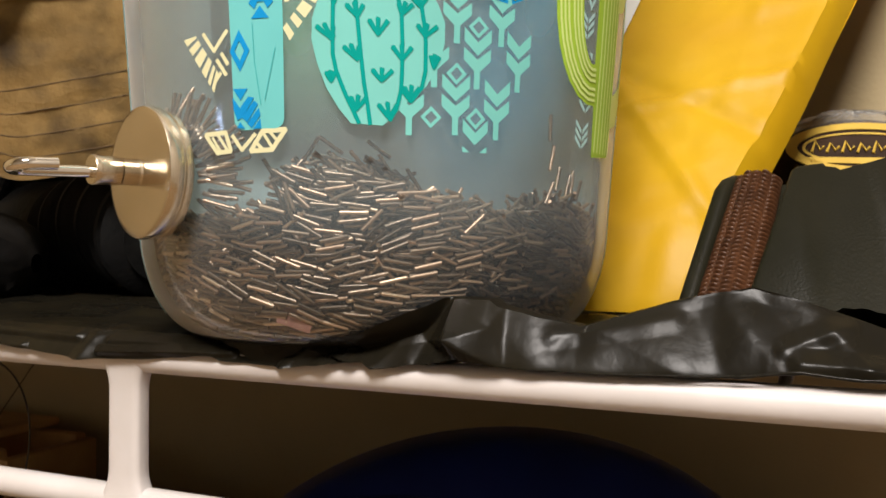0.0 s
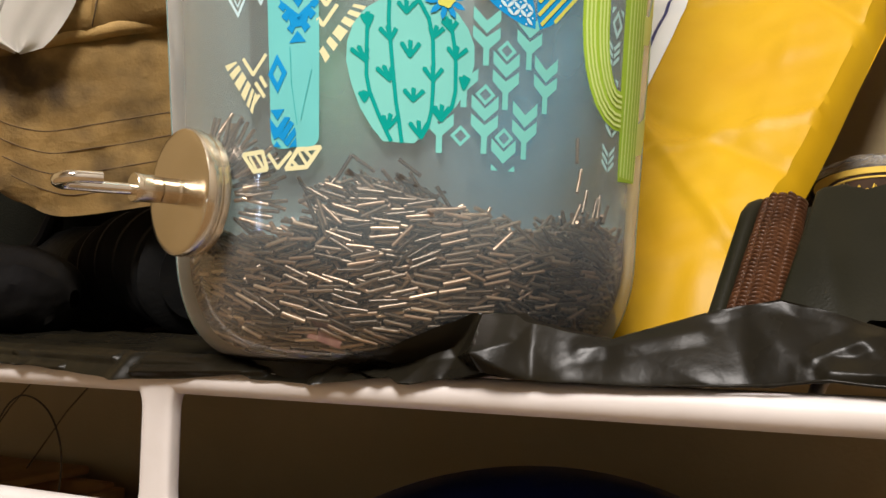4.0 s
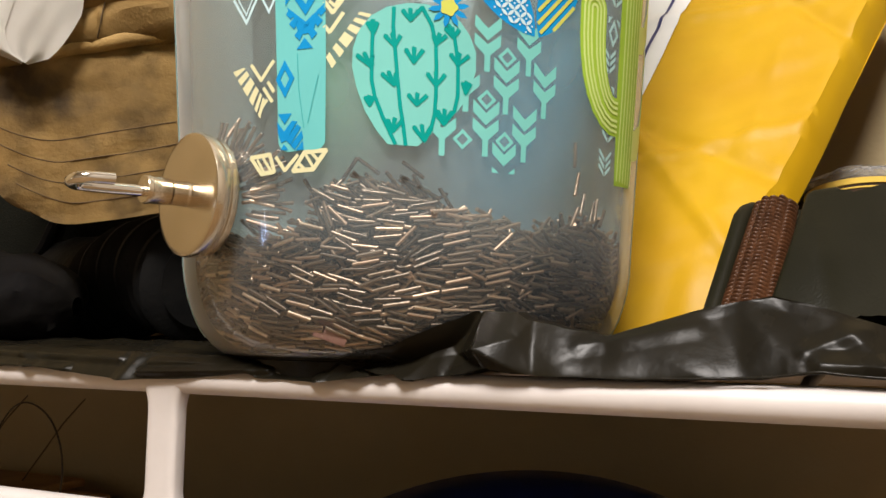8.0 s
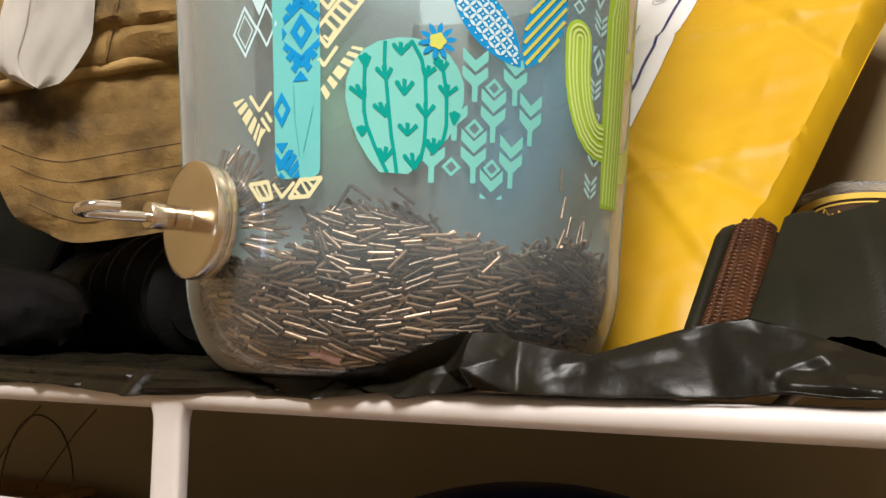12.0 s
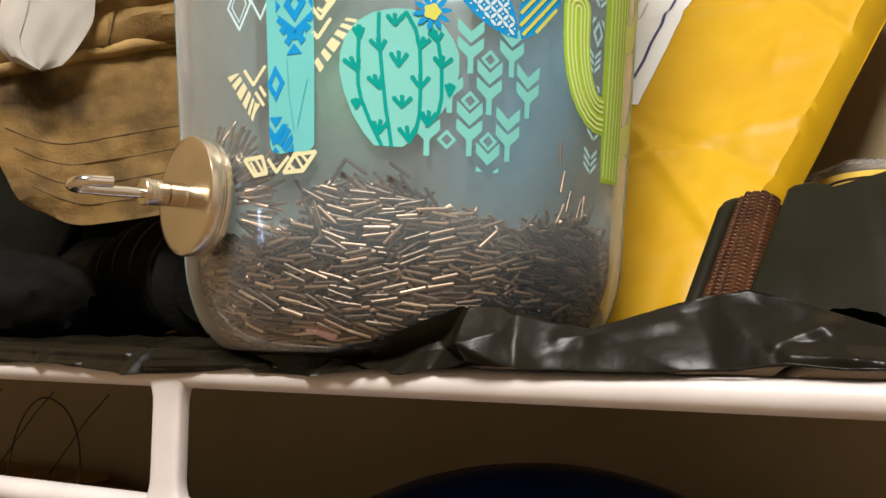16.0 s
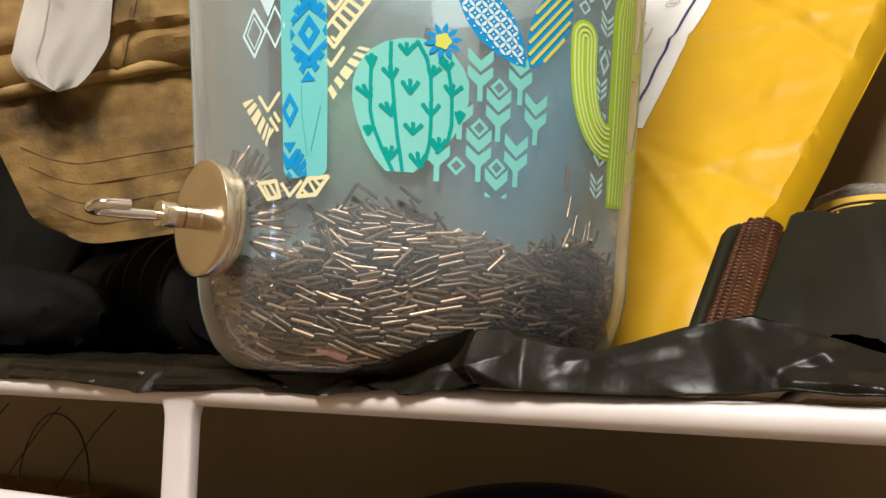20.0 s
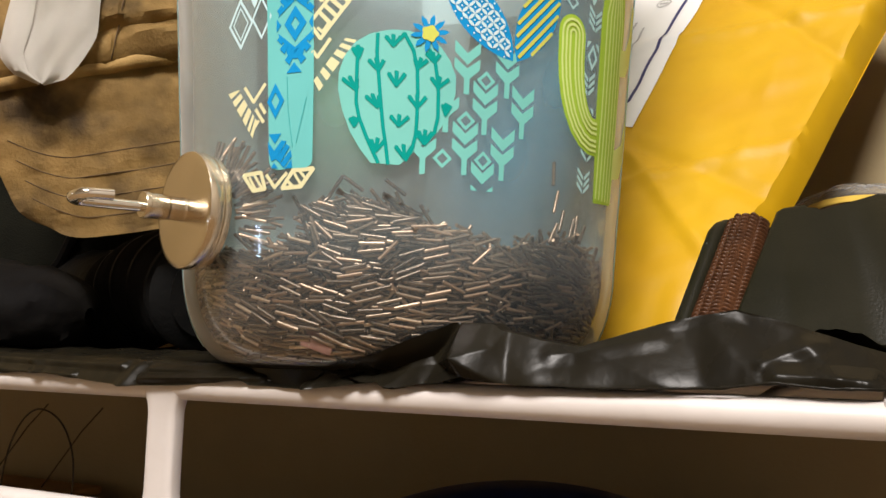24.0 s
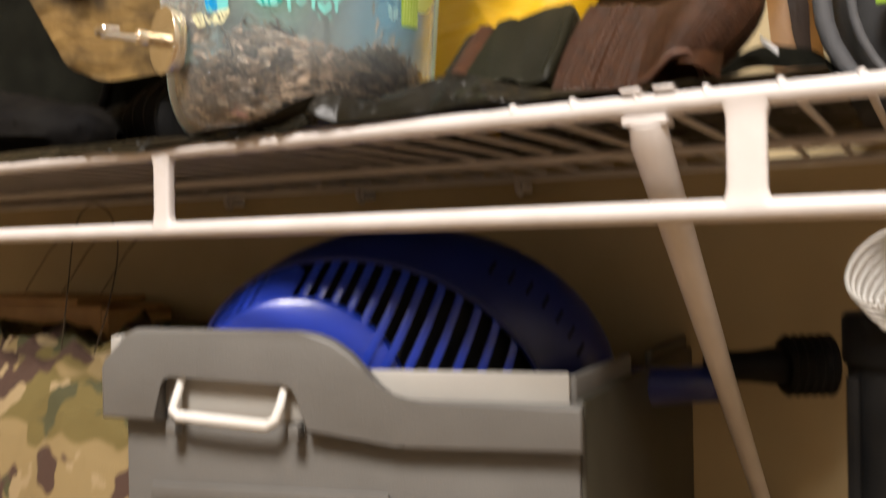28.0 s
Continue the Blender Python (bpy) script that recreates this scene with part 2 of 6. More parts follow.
LEATHER = mat("tan_leather", (0.31, 0.15, 0.034), 0.5, colour2=(0.20, 0.09, 0.02), scale=30, bump=0.2, bump_scale=500, spec=0.3)
LEATHER_DK = mat("dark_brown_leather", (0.022, 0.012, 0.007), 0.5, colour2=(0.045, 0.025, 0.014), scale=40, bump=0.3, bump_scale=400, spec=0.12)
GOLD = mat("gold_print", (0.60, 0.40, 0.06), 0.4, colour2=(0.50, 0.32, 0.04), scale=50)
GREY_CLOTH = mat("dark_grey_canvas", (0.045, 0.045, 0.046), 0.85, colour2=(0.030, 0.030, 0.031), scale=80, bump=0.6, bump_scale=1200)
PIPING = mat("grey_piping", (0.066, 0.066, 0.069), 0.7, colour2=(0.05, 0.05, 0.053), scale=90, bump=0.5, bump_scale=1200)
LIME = mat("lime_fabric", (0.35, 0.6, 0.03), 0.7, colour2=(0.3, 0.5, 0.03), scale=50)
CANVAS = mat("waxed_tan_canvas", (0.40, 0.25, 0.080), 0.8, colour2=(0.28, 0.17, 0.050), scale=75, bump=0.35, bump_scale=700, stain=(0.075, 0.045, 0.016), stain_scale=30)
STITCH = mat("brown_thread", (0.12, 0.072, 0.026), 0.8, colour2=(0.09, 0.052, 0.02), scale=90)
BLACK_LEATHER = mat("black_boot_leather", (0.0035, 0.003, 0.003), 0.75, colour2=(0.008, 0.007, 0.006), scale=25, bump=0.5, bump_scale=160, spec=0.07)
# also the black that paints shade in the blower's slots
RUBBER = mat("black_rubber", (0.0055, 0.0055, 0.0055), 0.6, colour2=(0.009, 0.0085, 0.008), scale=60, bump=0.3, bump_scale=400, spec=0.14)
OLIVE = mat("dark_olive_cloth", (0.006, 0.006, 0.004), 0.9, colour2=(0.009, 0.009, 0.006), scale=50, bump=0.5, bump_scale=900, spec=0.08)
MILKY = mat("milky_film", (0.78, 0.75, 0.69), 0.35, colour2=(0.72, 0.69, 0.64), scale=20, trans=0.25)
WOOD = mat("brown_wood", (0.62, 0.36, 0.14), 0.6, colour2=(0.50, 0.27, 0.10), scale=30, bump=0.2, bump_scale=120)
WIRE_PALE = mat("pale_brown_cord", (0.15, 0.105, 0.055), 0.8, colour2=(0.11, 0.078, 0.04), scale=60)
WIRE = mat("dark_wire", (0.055, 0.038, 0.02), 0.7, colour2=(0.03, 0.02, 0.012), scale=60)
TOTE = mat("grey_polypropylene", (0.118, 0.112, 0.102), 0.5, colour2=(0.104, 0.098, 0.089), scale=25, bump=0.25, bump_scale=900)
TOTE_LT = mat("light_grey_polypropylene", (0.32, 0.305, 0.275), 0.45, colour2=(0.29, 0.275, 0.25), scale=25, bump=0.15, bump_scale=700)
# tote's grey darkened, painting shade onto its side and back
TOTE_SHADE = mat("shaded_grey_plastic", (0.038, 0.034, 0.023), 0.5, colour2=(0.030, 0.027, 0.018), scale=30)
BLUE = mat("blue_plastic", (0.014, 0.042, 0.40), 0.28, colour2=(0.012, 0.036, 0.33), scale=30, bump=0.12, bump_scale=500)
BLUE_DK = mat("navy_plastic", (0.007, 0.015, 0.115), 0.36, colour2=(0.006, 0.012, 0.09), scale=30, bump=0.12, bump_scale=500)
WHITE_PL = mat("white_plastic", (0.66, 0.64, 0.60), 0.35, colour2=(0.60, 0.58, 0.54), scale=30)


def camo_material():
    m = mat("woodland_camouflage_cloth", (0.42, 0.33, 0.17), 0.9, bump=0.5, bump_scale=900)
    nt = m.node_tree
    b = nt.nodes["Principled BSDF"]
    co = nt.nodes.new("ShaderNodeTexCoord")
    last = None
    for k, (colour, scale, cut, off) in enumerate([((0.11, 0.080, 0.020), 16, 0.50, 0), ((0.050, 0.046, 0.016), 26, 0.57, 3), ((0.05, 0.024, 0.014), 24, 0.56, 7), ((0.25, 0.18, 0.09), 38, 0.60, 11)]):
        mp = nt.nodes.new("ShaderNodeMapping")
        mp.inputs["Location"].default_value = (off, off * 0.7, -off)
        n = nt.nodes.new("ShaderNodeTexNoise")
        n.inputs["Scale"].default_value, n.inputs["Detail"].default_value = scale, 2
        r = nt.nodes.new("ShaderNodeMapRange")
        r.inputs["From Min"].default_value, r.inputs["From Max"].default_value = cut, cut + 0.015
        x = nt.nodes.new("ShaderNodeMix")
        x.data_type = "RGBA"
        x.inputs["A"].default_value, x.inputs["B"].default_value = (0.20, 0.14, 0.058, 1), (*colour, 1)
        nt.links.new(co.outputs["Object"], mp.inputs["Vector"])
        nt.links.new(mp.outputs["Vector"], n.inputs["Vector"])
        nt.links.new(n.outputs["Fac"], r.inputs["Value"])
        nt.links.new(r.outputs["Result"], x.inputs["Factor"])
        if last:
            nt.links.new(last, x.inputs["A"])
        last = x.outputs["Result"]
    nt.links.new(last, b.inputs["Base Color"])
    return m


CAMO = camo_material()

# ---- mesh helpers ----


def mesh_of(name, bm, material, smooth=True):
    me = bpy.data.meshes.new(name)
    bmesh.ops.recalc_face_normals(bm, faces=bm.faces)
    bm.to_mesh(me)
    bm.free()
    if smooth:
        for p in me.polygons:
            p.use_smooth = True
        me.set_sharp_from_angle(angle=radians(38))
    me.materials.append(material)
    return me


def part(name, bm, material, parent, label="", smooth=True):
    ob = new(name, mesh_of(name, bm, material, smooth))
    ob.parent = parent
    if label:
        tagged(ob, label)
    return ob


def thing(name, label, category, group="", kind="", at=(0, 0, 0)):
    ob = new(name)
    ob.empty_display_size = 0.02
    ob.location = at
    return tagged(ob, label, category, group, kind)


def solo(name, bm, material, label, category="", group="", kind="", smooth=True):
    return tagged(new(name, mesh_of(name, bm, material, smooth)), label, category, group, kind)


def box(lo, hi, bevel=0.0, m=None, segs=2, bm=None):
    bm = bm or bmesh.new()
    g = bmesh.ops.create_cube(bm, size=1)
    c = [(a + b) / 2 for a, b in zip(lo, hi)]
    s = [b - a for a, b in zip(lo, hi)]
    for v in g["verts"]:
        v.co = Vector([v.co[i] * s[i] + c[i] for i in range(3)])
        if m:
            v.co = m @ v.co
    if bevel:
        bmesh.ops.bevel(bm, geom=list({e for v in g["verts"] for e in v.link_edges}), offset=bevel, segments=segs, affect="EDGES", profile=0.5)
    return bm


def grid(fn, nu, nv, thick=0.0, close_u=False, bm=None):
    """A sheet fn(a, b), a and b from 0 to 1, given thickness along its normals if thick."""
    bm = bm or bmesh.new()
    pts = [[Vector(fn(i / nu, j / nv)) for j in range(nv + 1)] for i in range(nu + (0 if close_u else 1))]
    rows = [[bm.verts.new(p) for p in r] for r in pts]
    n = len(rows)
    faces = []
    for i in range(n if close_u else n - 1):
        for j in range(nv):
            faces.append(bm.faces.new((rows[i][j], rows[(i + 1) % n][j], rows[(i + 1) % n][j + 1], rows[i][j + 1])))
    if thick:
        bmesh.ops.solidify(bm, geom=faces, thickness=thick)
    return bm


def tube(path, r, n=10, bm=None, caps=True):
    """A round bar along a path; r a number or one for each point."""
    bm = bm or bmesh.new()
    path = [Vector(p) for p in path]
    rs = r if isinstance(r, (list, tuple)) else [r] * len(path)
    up, rings = None, []
    for i, p in enumerate(path):
        d = (path[min(i + 1, len(path) - 1)] - path[max(i - 1, 0)]).normalized()
        if up is None:
            up = Vector((0, 0, 1)) if abs(d.z) < 0.9 else Vector((1, 0, 0))
        a = d.cross(up).normalized()
        up = a.cross(d).normalized()
        rings.append([bm.verts.new(p + rs[i] * (math.cos(2 * math.pi * k / n) * a + math.sin(2 * math.pi * k / n) * up)) for k in range(n)])
    for i in range(len(rings) - 1):
        for k in range(n):
            bm.faces.new((rings[i][k], rings[i][(k + 1) % n], rings[i + 1][(k + 1) % n], rings[i + 1][k]))
    if caps:
        bm.faces.new(rings[0][::-1])
        bm.faces.new(rings[-1])
    return bm


def revolve(profile, n=48, m=None, bm=None, caps=True):
    """A body turned about z from (radius, height) pairs."""
    bm = bm or bmesh.new()
    m = m or Matrix()
    rings = []
    for r, z in profile:
        rings.append([bm.verts.new(m @ Vector((r * math.cos(2 * math.pi * k / n), r * math.sin(2 * math.pi * k / n), z))) for k in range(n)])
    for i in range(len(rings) - 1):
        for k in range(n):
            bm.faces.new((rings[i][k], rings[i][(k + 1) % n], rings[i + 1][(k + 1) % n], rings[i + 1][k]))
    if caps:
        bm.faces.new(rings[0][::-1])
        bm.faces.new(rings[-1])
    return bm


def prism(poly, depth, m=None, bevel=0.0, bm=None, segs=2):
    """A plate: the outline poly in x and y, thick along z from 0 to depth."""
    bm = bm or bmesh.new()
    m = m or Matrix()
    a = [bm.verts.new(Vector((x, y, 0))) for x, y in poly]
    b = [bm.verts.new(Vector((x, y, depth))) for x, y in poly]
    top = bm.faces.new(b)
    bot = bm.faces.new(a[::-1])
    k = len(poly)
    for i in range(k):
        bm.faces.new((a[i], a[(i + 1) % k], b[(i + 1) % k], b[i]))
    if bevel:
        bmesh.ops.bevel(bm, geom=list(top.edges), offset=bevel, segments=segs, affect="EDGES", profile=0.5)
    for v in bm.verts:
        v.co = m @ v.co
    return bm


def axes(o, u, v):
    """A frame at o with x along u, y near v, z across both."""
    u, v = Vector(u).normalized(), Vector(v)
    w = u.cross(v).normalized()
    v = w.cross(u)
    return Matrix(((u.x, v.x, w.x, o[0]), (u.y, v.y, w.y, o[1]), (u.z, v.z, w.z, o[2]), (0, 0, 0, 1)))


def lerp(table, x):
    return float(np.interp(x, [p[0] for p in table], [p[1] for p in table]))


def nz(x, y=0.0, z=0.0):
    return noise.noise(Vector((x, y, z)))


def arc(cx, cy, r, a0, a1, n, ry=None):
    return [(cx + r * math.cos(radians(a0 + (a1 - a0) * i / n)), cy + (ry or r) * math.sin(radians(a0 + (a1 - a0) * i / n))) for i in range(n + 1)]


# ---- the closet ----
WALL_Y, FLOOR_Z = 0.505, 0.60
solo("wall_north", box((-1.6, WALL_Y, FLOOR_Z), (1.3, WALL_Y + 0.1, 3.0)), WALL, "cream painted closet wall behind the shelf", "wall", kind="structure")
WIN = (-1.35, -1.17, 1.06, 1.16)  # the window's opening: along y, then up
west = box((-1.7, -2.2, FLOOR_Z), (-1.6, WIN[0], 3.0))
box((-1.7, WIN[1], FLOOR_Z), (-1.6, WALL_Y + 0.1, 3.0), bm=west)
box((-1.7, WIN[0], FLOOR_Z), (-1.6, WIN[1], WIN[2]), bm=west)
box((-1.7, WIN[0], WIN[3]), (-1.6, WIN[1], 3.0), bm=west)
solo("wall_west", west, WALL, "plain beige side wall with a small window", "wall", kind="structure")
window = thing("window_1", "small white-framed window with cool daylight behind it", "window", kind="structure")
for y in (WIN[0], (WIN[0] + WIN[1]) / 2 - 0.006, WIN[1] - 0.012):
    part("window_frame", box((-1.655, y, WIN[2]), (-1.615, y + 0.012, WIN[3]), 0.003), COAT, window)
for z in (WIN[2], 1.10, WIN[3] - 0.012):
    part("window_frame", box((-1.652, WIN[0] + 0.012, z), (-1.618, WIN[1] - 0.012, z + 0.012), 0.003), COAT, window)
solo("wall_east", box((1.3, -2.2, FLOOR_Z), (1.4, WALL_Y + 0.1, 3.0)), ROOM, "plain beige side wall of the room", "wall", kind="structure")
solo("wall_south", box((-1.7, -2.3, FLOOR_Z), (1.4, -2.2, 3.0)), ROOM, "plain beige wall behind the viewer", "wall", kind="structure")
solo("ceiling", box((-1.7, -2.3, 3.0), (1.4, WALL_Y + 0.1, 3.1)), ROOM, "plain beige painted ceiling", "ceiling", kind="structure")
solo("floor", box((-1.7, -2.3, FLOOR_Z - 0.1), (1.4, WALL_Y + 0.1, FLOOR_Z)), FLOOR, "tan carpeted closet floor", "floor", kind="structure")

# ---- wire shelf ----
RAIL_Y, RAIL_R = 0.2035, 0.0043
shelf = thing("wire_shelf", "white epoxy-coated wire closet shelf on the wall", "shelf")
part("front_rail", tube([(x, RAIL_Y, 1.0057) for x in np.linspace(-1.2, 0.9, 43)], RAIL_R, 16), COAT, shelf)
part("lower_rail", tube([(x, RAIL_Y, 0.9641) for x in np.linspace(-1.2, 0.9, 43)], RAIL_R, 16), COAT, shelf)
part("middle_rail", tube([(x, 0.372, 1.0062) for x in np.linspace(-1.2, 0.9, 43)], 0.0032, 12), COAT, shelf)
part("back_rail", tube([(x, 0.490, 1.0062) for x in np.linspace(-1.2, 0.9, 43)], 0.0032, 12), COAT, shelf)


def lip_post(x):
    """A flat upright between the rails, flaring out into them at its welds."""
    def fn(p, q):
        g = 2 * math.pi * p
        c, d = math.cos(g), math.sin(g)
        z = 0.9650 + 0.0400 * q
        e = min(z - 0.9650, 1.0050 - z)
        w = (0.0073 if x > 0 else 0.0057) + 0.0028 * max(0.0, 1 - e / 0.0085) ** 2
        t = 0.0031 + 0.0008 * max(0.0, 1 - e / 0.0085) ** 2
        return x + w * math.copysign(abs(c) ** 0.45, c), RAIL_Y - 0.0004 + t * math.copysign(abs(d) ** 0.45, d), z
    return grid(fn, 32, 26, close_u=True)


for x in (-1.0706, -0.7738, -0.4770, -0.1836, 0.1132, 0.4100, 0.7068):
    part("lip_post", lip_post(x), COAT, shelf)


def cross_wire(tip):
    return tube(tip + [(0, 0.23, 1.0096), (0, 0.37, 1.0100), (0, 0.488, 1.0100)], [0.0011, 0.0015] + [0.0018] * (len(tip) + 1), 10)


wire_mesh = mesh_of("cross_wire", cross_wire([(0, 0.2002, 1.0076), (0, 0.2010, 1.0090), (0, 0.2024, 1.0097), (0, 0.2045, 1.0100)]), COAT)
short_mesh = mesh_of("cross_wire", cross_wire([(0, 0.2045, 1.0080), (0, 0.2080, 1.0090)]), COAT)
for i in range(72):
    x = 0.0463 + 0.0264 * (i - 42)
    ob = new("cross_wire", short_mesh if x < 0.0 else wire_mesh)
    ob.parent = shelf
    ob.location = (x, 0, 0)
for x in (-0.97, -0.40, -0.2526, -0.106, 0.46):
    clip = thing("wall_clip", "small white plastic clip holding the shelf's back rail", "clip", "wall clips")
    part("clip_body", box((x - 0.0035, 0.486, 0.9955), (x + 0.0035, WALL_Y, 1.0030), 0.0015), COAT, clip)
    part("clip_hook", tube([(x, 0.4835, 1.004), (x, 0.482, 0.999), (x, 0.485, 0.995), (x, 0.49, 0.994)], 0.0022, 8), COAT, clip)

bracket = thing("shelf_bracket", "white tubular diagonal bracket under the wire shelf", "bracket")
part("strut", tube([(0.0765, 0.2035, 0.999), (0.0765, 0.206, 0.992), (0.0765, 0.235, 0.9665), (0.0765, 0.33, 0.885), (0.0755, 0.45, 0.787), (0.0750, 0.497, 0.748)], [0.0074, 0.0078, 0.0072, 0.0058, 0.0050, 0.0048], 16), COAT, bracket)
part("strut_end", box((0.0665, 0.495, 0.72), (0.0865, WALL_Y, 0.775), 0.003), COAT, bracket)
part("clip_saddle", box((0.0670, 0.1985, 0.9975), (0.0850, 0.2105, 1.0010), 0.0012), COAT, bracket, "white clip round the front rail")
for x in (0.0665, 0.0795):
    part("clip_tab", box((x, 0.1985, 1.0103), (x + 0.0085, 0.2100, 1.0122), 0.0008), COAT, bracket)

# ---- black plastic bag on the shelf ----
CREST = [(-0.60, 1.0150), (-0.2725, 1.0145), (-0.2429, 1.0141), (-0.2158, 1.0138), (-0.1906, 1.0134), (-0.1674, 1.0131), (-0.1493, 1.0118), (-0.1387, 1.0112), (-0.1302, 1.0112), (-0.1228, 1.0126), (-0.1121, 1.0150), (-0.1037, 1.0170), (-0.0950, 1.0209), (-0.0874, 1.0240), (-0.0837, 1.0261), (-0.0726, 1.0260), (-0.0702, 1.0243), (-0.0604, 1.0222), (-0.0502, 1.0203), (-0.0426, 1.0227), (-0.0288, 1.0269), (-0.0131, 1.0299), (-0.0032, 1.0274), (0.0061, 1.0243), (0.0159, 1.0210), (0.035, 1.0165), (0.06, 1.0145), (0.2, 1.0145)]
HEM = [(-0.60, 1.0085), (-0.2623, 1.0074), (-0.2340, 1.0081), (-0.2076, 1.0060), (-0.1976, 1.0052), (-0.1765, 1.0060), (-0.1505, 1.0084), (-0.1484, 1.0071), (-0.1382, 1.0070), (-0.1275, 1.0067), (-0.1208, 1.0075), (-0.1045, 1.0097), (-0.1027, 1.0087), (-0.1004, 1.0077), (-0.0924, 1.0095), (-0.0809, 1.0102), (-0.0777, 1.0109), (-0.0660, 1.0105), (-0.0549, 1.0102), (-0.0408, 1.0103), (-0.0149, 1.0113), (-0.0029, 1.0129), (0.0084, 1.0120), (0.035, 1.0128), (0.2, 1.0130)]
LIP = [(-0.60, 0.1985), (-0.24, 0.1975), (-0.2, 0.1955), (-0.16, 0.1975), (-0.13, 0.1970), (-0.116, 0.1940), (-0.106, 0.1985), (-0.09, 0.1975), (-0.0765, 0.1965), (-0.0629, 0.1968), (-0.05, 0.1976), (-0.02, 0.1990), (0.015, 0.1990), (0.035, 0.2060), (0.055, 0.2200), (0.085, 0.232), (0.11, 0.2180), (0.2, 0.2150)]


JX, JY, JZ = -0.129, 0.253, 1.0130


def jar_r(z):
    if z >= 1.046:
        return 0.0714 + 0.075 * (z - 1.046)
    k = min(1.0, (1.046 - z) / 0.0338)
    return 0.0714 - 0.018 * (1 - math.sqrt(max(0.0, 1 - k * k)))


FOLDS = [(0.035 - 0.0036 * k, random.Random(k).uniform(0, math.pi), random.Random(k + 50).uniform(0, 1), 0.0013 - 0.00013 * k) for k in range(8)]


def fold(u, v):
    """Straight-edged creases, as in crumpled film."""
    h = 0.0
    for lam, ang, ph, amp in FOLDS:
        t = (u * math.cos(ang) + v * math.sin(ang)) / lam + ph + 0.15 * nz(u * 18, v * 18, ph * 9)
        h += amp * (abs(2 * (t - math.floor(t)) - 1) - 0.5) * (0.4 + abs(nz(u * 12 + ph * 5, v * 12)) * 1.6)
    return h


# creases across the front of the film: from x, z to x, z, how far out, how wide
RIDGES = [(-0.1200, 1.0127, -0.1264, 1.0071, 0.0030, 0.0036), (-0.1130, 1.0115, -0.1240, 1.0085, -0.0020, 0.0030), (-0.1930, 1.0126, -0.1961, 1.0052, 0.0019, 0.0042),
          (-0.1900, 1.0078, -0.1450, 1.0096, 0.0026, 0.0016), (-0.1880, 1.0108, -0.1520, 1.0106, 0.0016, 0.0016),
          (-0.2640, 1.0128, -0.2000, 1.0116, 0.0022, 0.0022), (-0.2600, 1.0090, -0.2200, 1.0080, 0.0016, 0.0018), (-0.2420, 1.0130, -0.2370, 1.0085, 0.0018, 0.0030),
          (-0.0030, 1.0150, 0.0160, 1.0140, 0.0014, 0.0026), (-0.0560, 1.0180, -0.0300, 1.0225, 0.0007, 0.0030), (-0.0130, 1.0290, -0.0020, 1.0180, -0.0012, 0.0060),
          (0.0030, 1.0215, 0.0100, 1.0150, 0.0010, 0.0035), (-0.0060, 1.0175, 0.0060, 1.0225, 0.0010, 0.0025), (-0.0250, 1.0230, -0.0180, 1.0120, -0.0010, 0.0080)]

# the big tucked fold below the jar: corners as x, z and how far each stands out, and the flat facets between them
TUCK = {"start": (-0.1237, 1.0124, 0.0), "rise": (-0.0941, 1.0221, 0.0022), "peak": (-0.0815, 1.0262, 0.0060), "brow": (-0.0687, 1.0258, 0.0050), "foot": (-0.0667, 1.0098, 0.0010),
        "heart": (-0.0810, 1.0165, 0.0088), "cheek": (-0.0712, 1.0193, 0.0053), "tail": (-0.0483, 1.0205, 0.0022), "nook": (-0.0787, 1.0118, 0.0030), "nib": (-0.1017, 1.0080, 0.0036),
        "pleat": (-0.1043, 1.0118, 0.0012), "valley": (-0.0885, 1.0150, -0.0010), "slope": (-0.0617, 1.0240, 0.0036), "mid": (-0.0960, 1.0135, 0.0018), "under": (-0.0900, 1.0090, 0.0006), "hem": (-0.0560, 1.0095, 0.0010),
        "crest": (-0.0240, 1.0290, 0.0), "edge": (-0.0240, 1.0095, 0.0)}
FACETS = ["peak brow cheek", "peak cheek heart", "brow foot cheek", "heart cheek foot", "heart foot nook", "brow slope tail", "brow tail foot", "heart nook valley", "peak heart valley",
          "rise peak valley", "rise valley mid", "start rise pleat", "rise mid pleat", "mid nib pleat", "valley under mid", "under nib mid", "valley nook under", "start pleat nib", "foot tail hem",
          "slope crest tail", "tail crest edge", "tail edge hem"]
FACETS = [[TUCK[k] for k in f.split()] for f in FACETS]


def tucked(x, z):
    """How far the big fold stands out at x, z."""
    if not -0.124 < x < -0.024:
        return 0.0
    for (x0, z0, p), (x1, z1, q), (x2, z2, r) in FACETS:
        d = (z1 - z2) * (x0 - x2) + (x2 - x1) * (z0 - z2)
        a = ((z1 - z2) * (x - x2) + (x2 - x1) * (z - z2)) / d
        b = ((z2 - z0) * (x - x2) + (x0 - x2) * (z - z2)) / d
        if a >= -1e-6 and b >= -1e-6 and a + b <= 1.000001:
            return a * p + b * q + (1 - a - b) * r
    return 0.0


def creased(x, z):
    out = 0.0
    for x0, z0, x1, z1, push, wide in RIDGES:
        if min(x0, x1) - wide < x < max(x0, x1) + wide:
            dx, dz = x1 - x0, z1 - z0
            t = max(0.0, min(1.0, ((x - x0) * dx + (z - z0) * dz) / (dx * dx + dz * dz)))
            p = max(0.0, 1 - math.hypot(x - x0 - dx * t, z - z0 - dz * t) / (1.15 * wide))
            out += push * p * (0.55 + 0.45 * p * (3 - 2 * p))
    return out


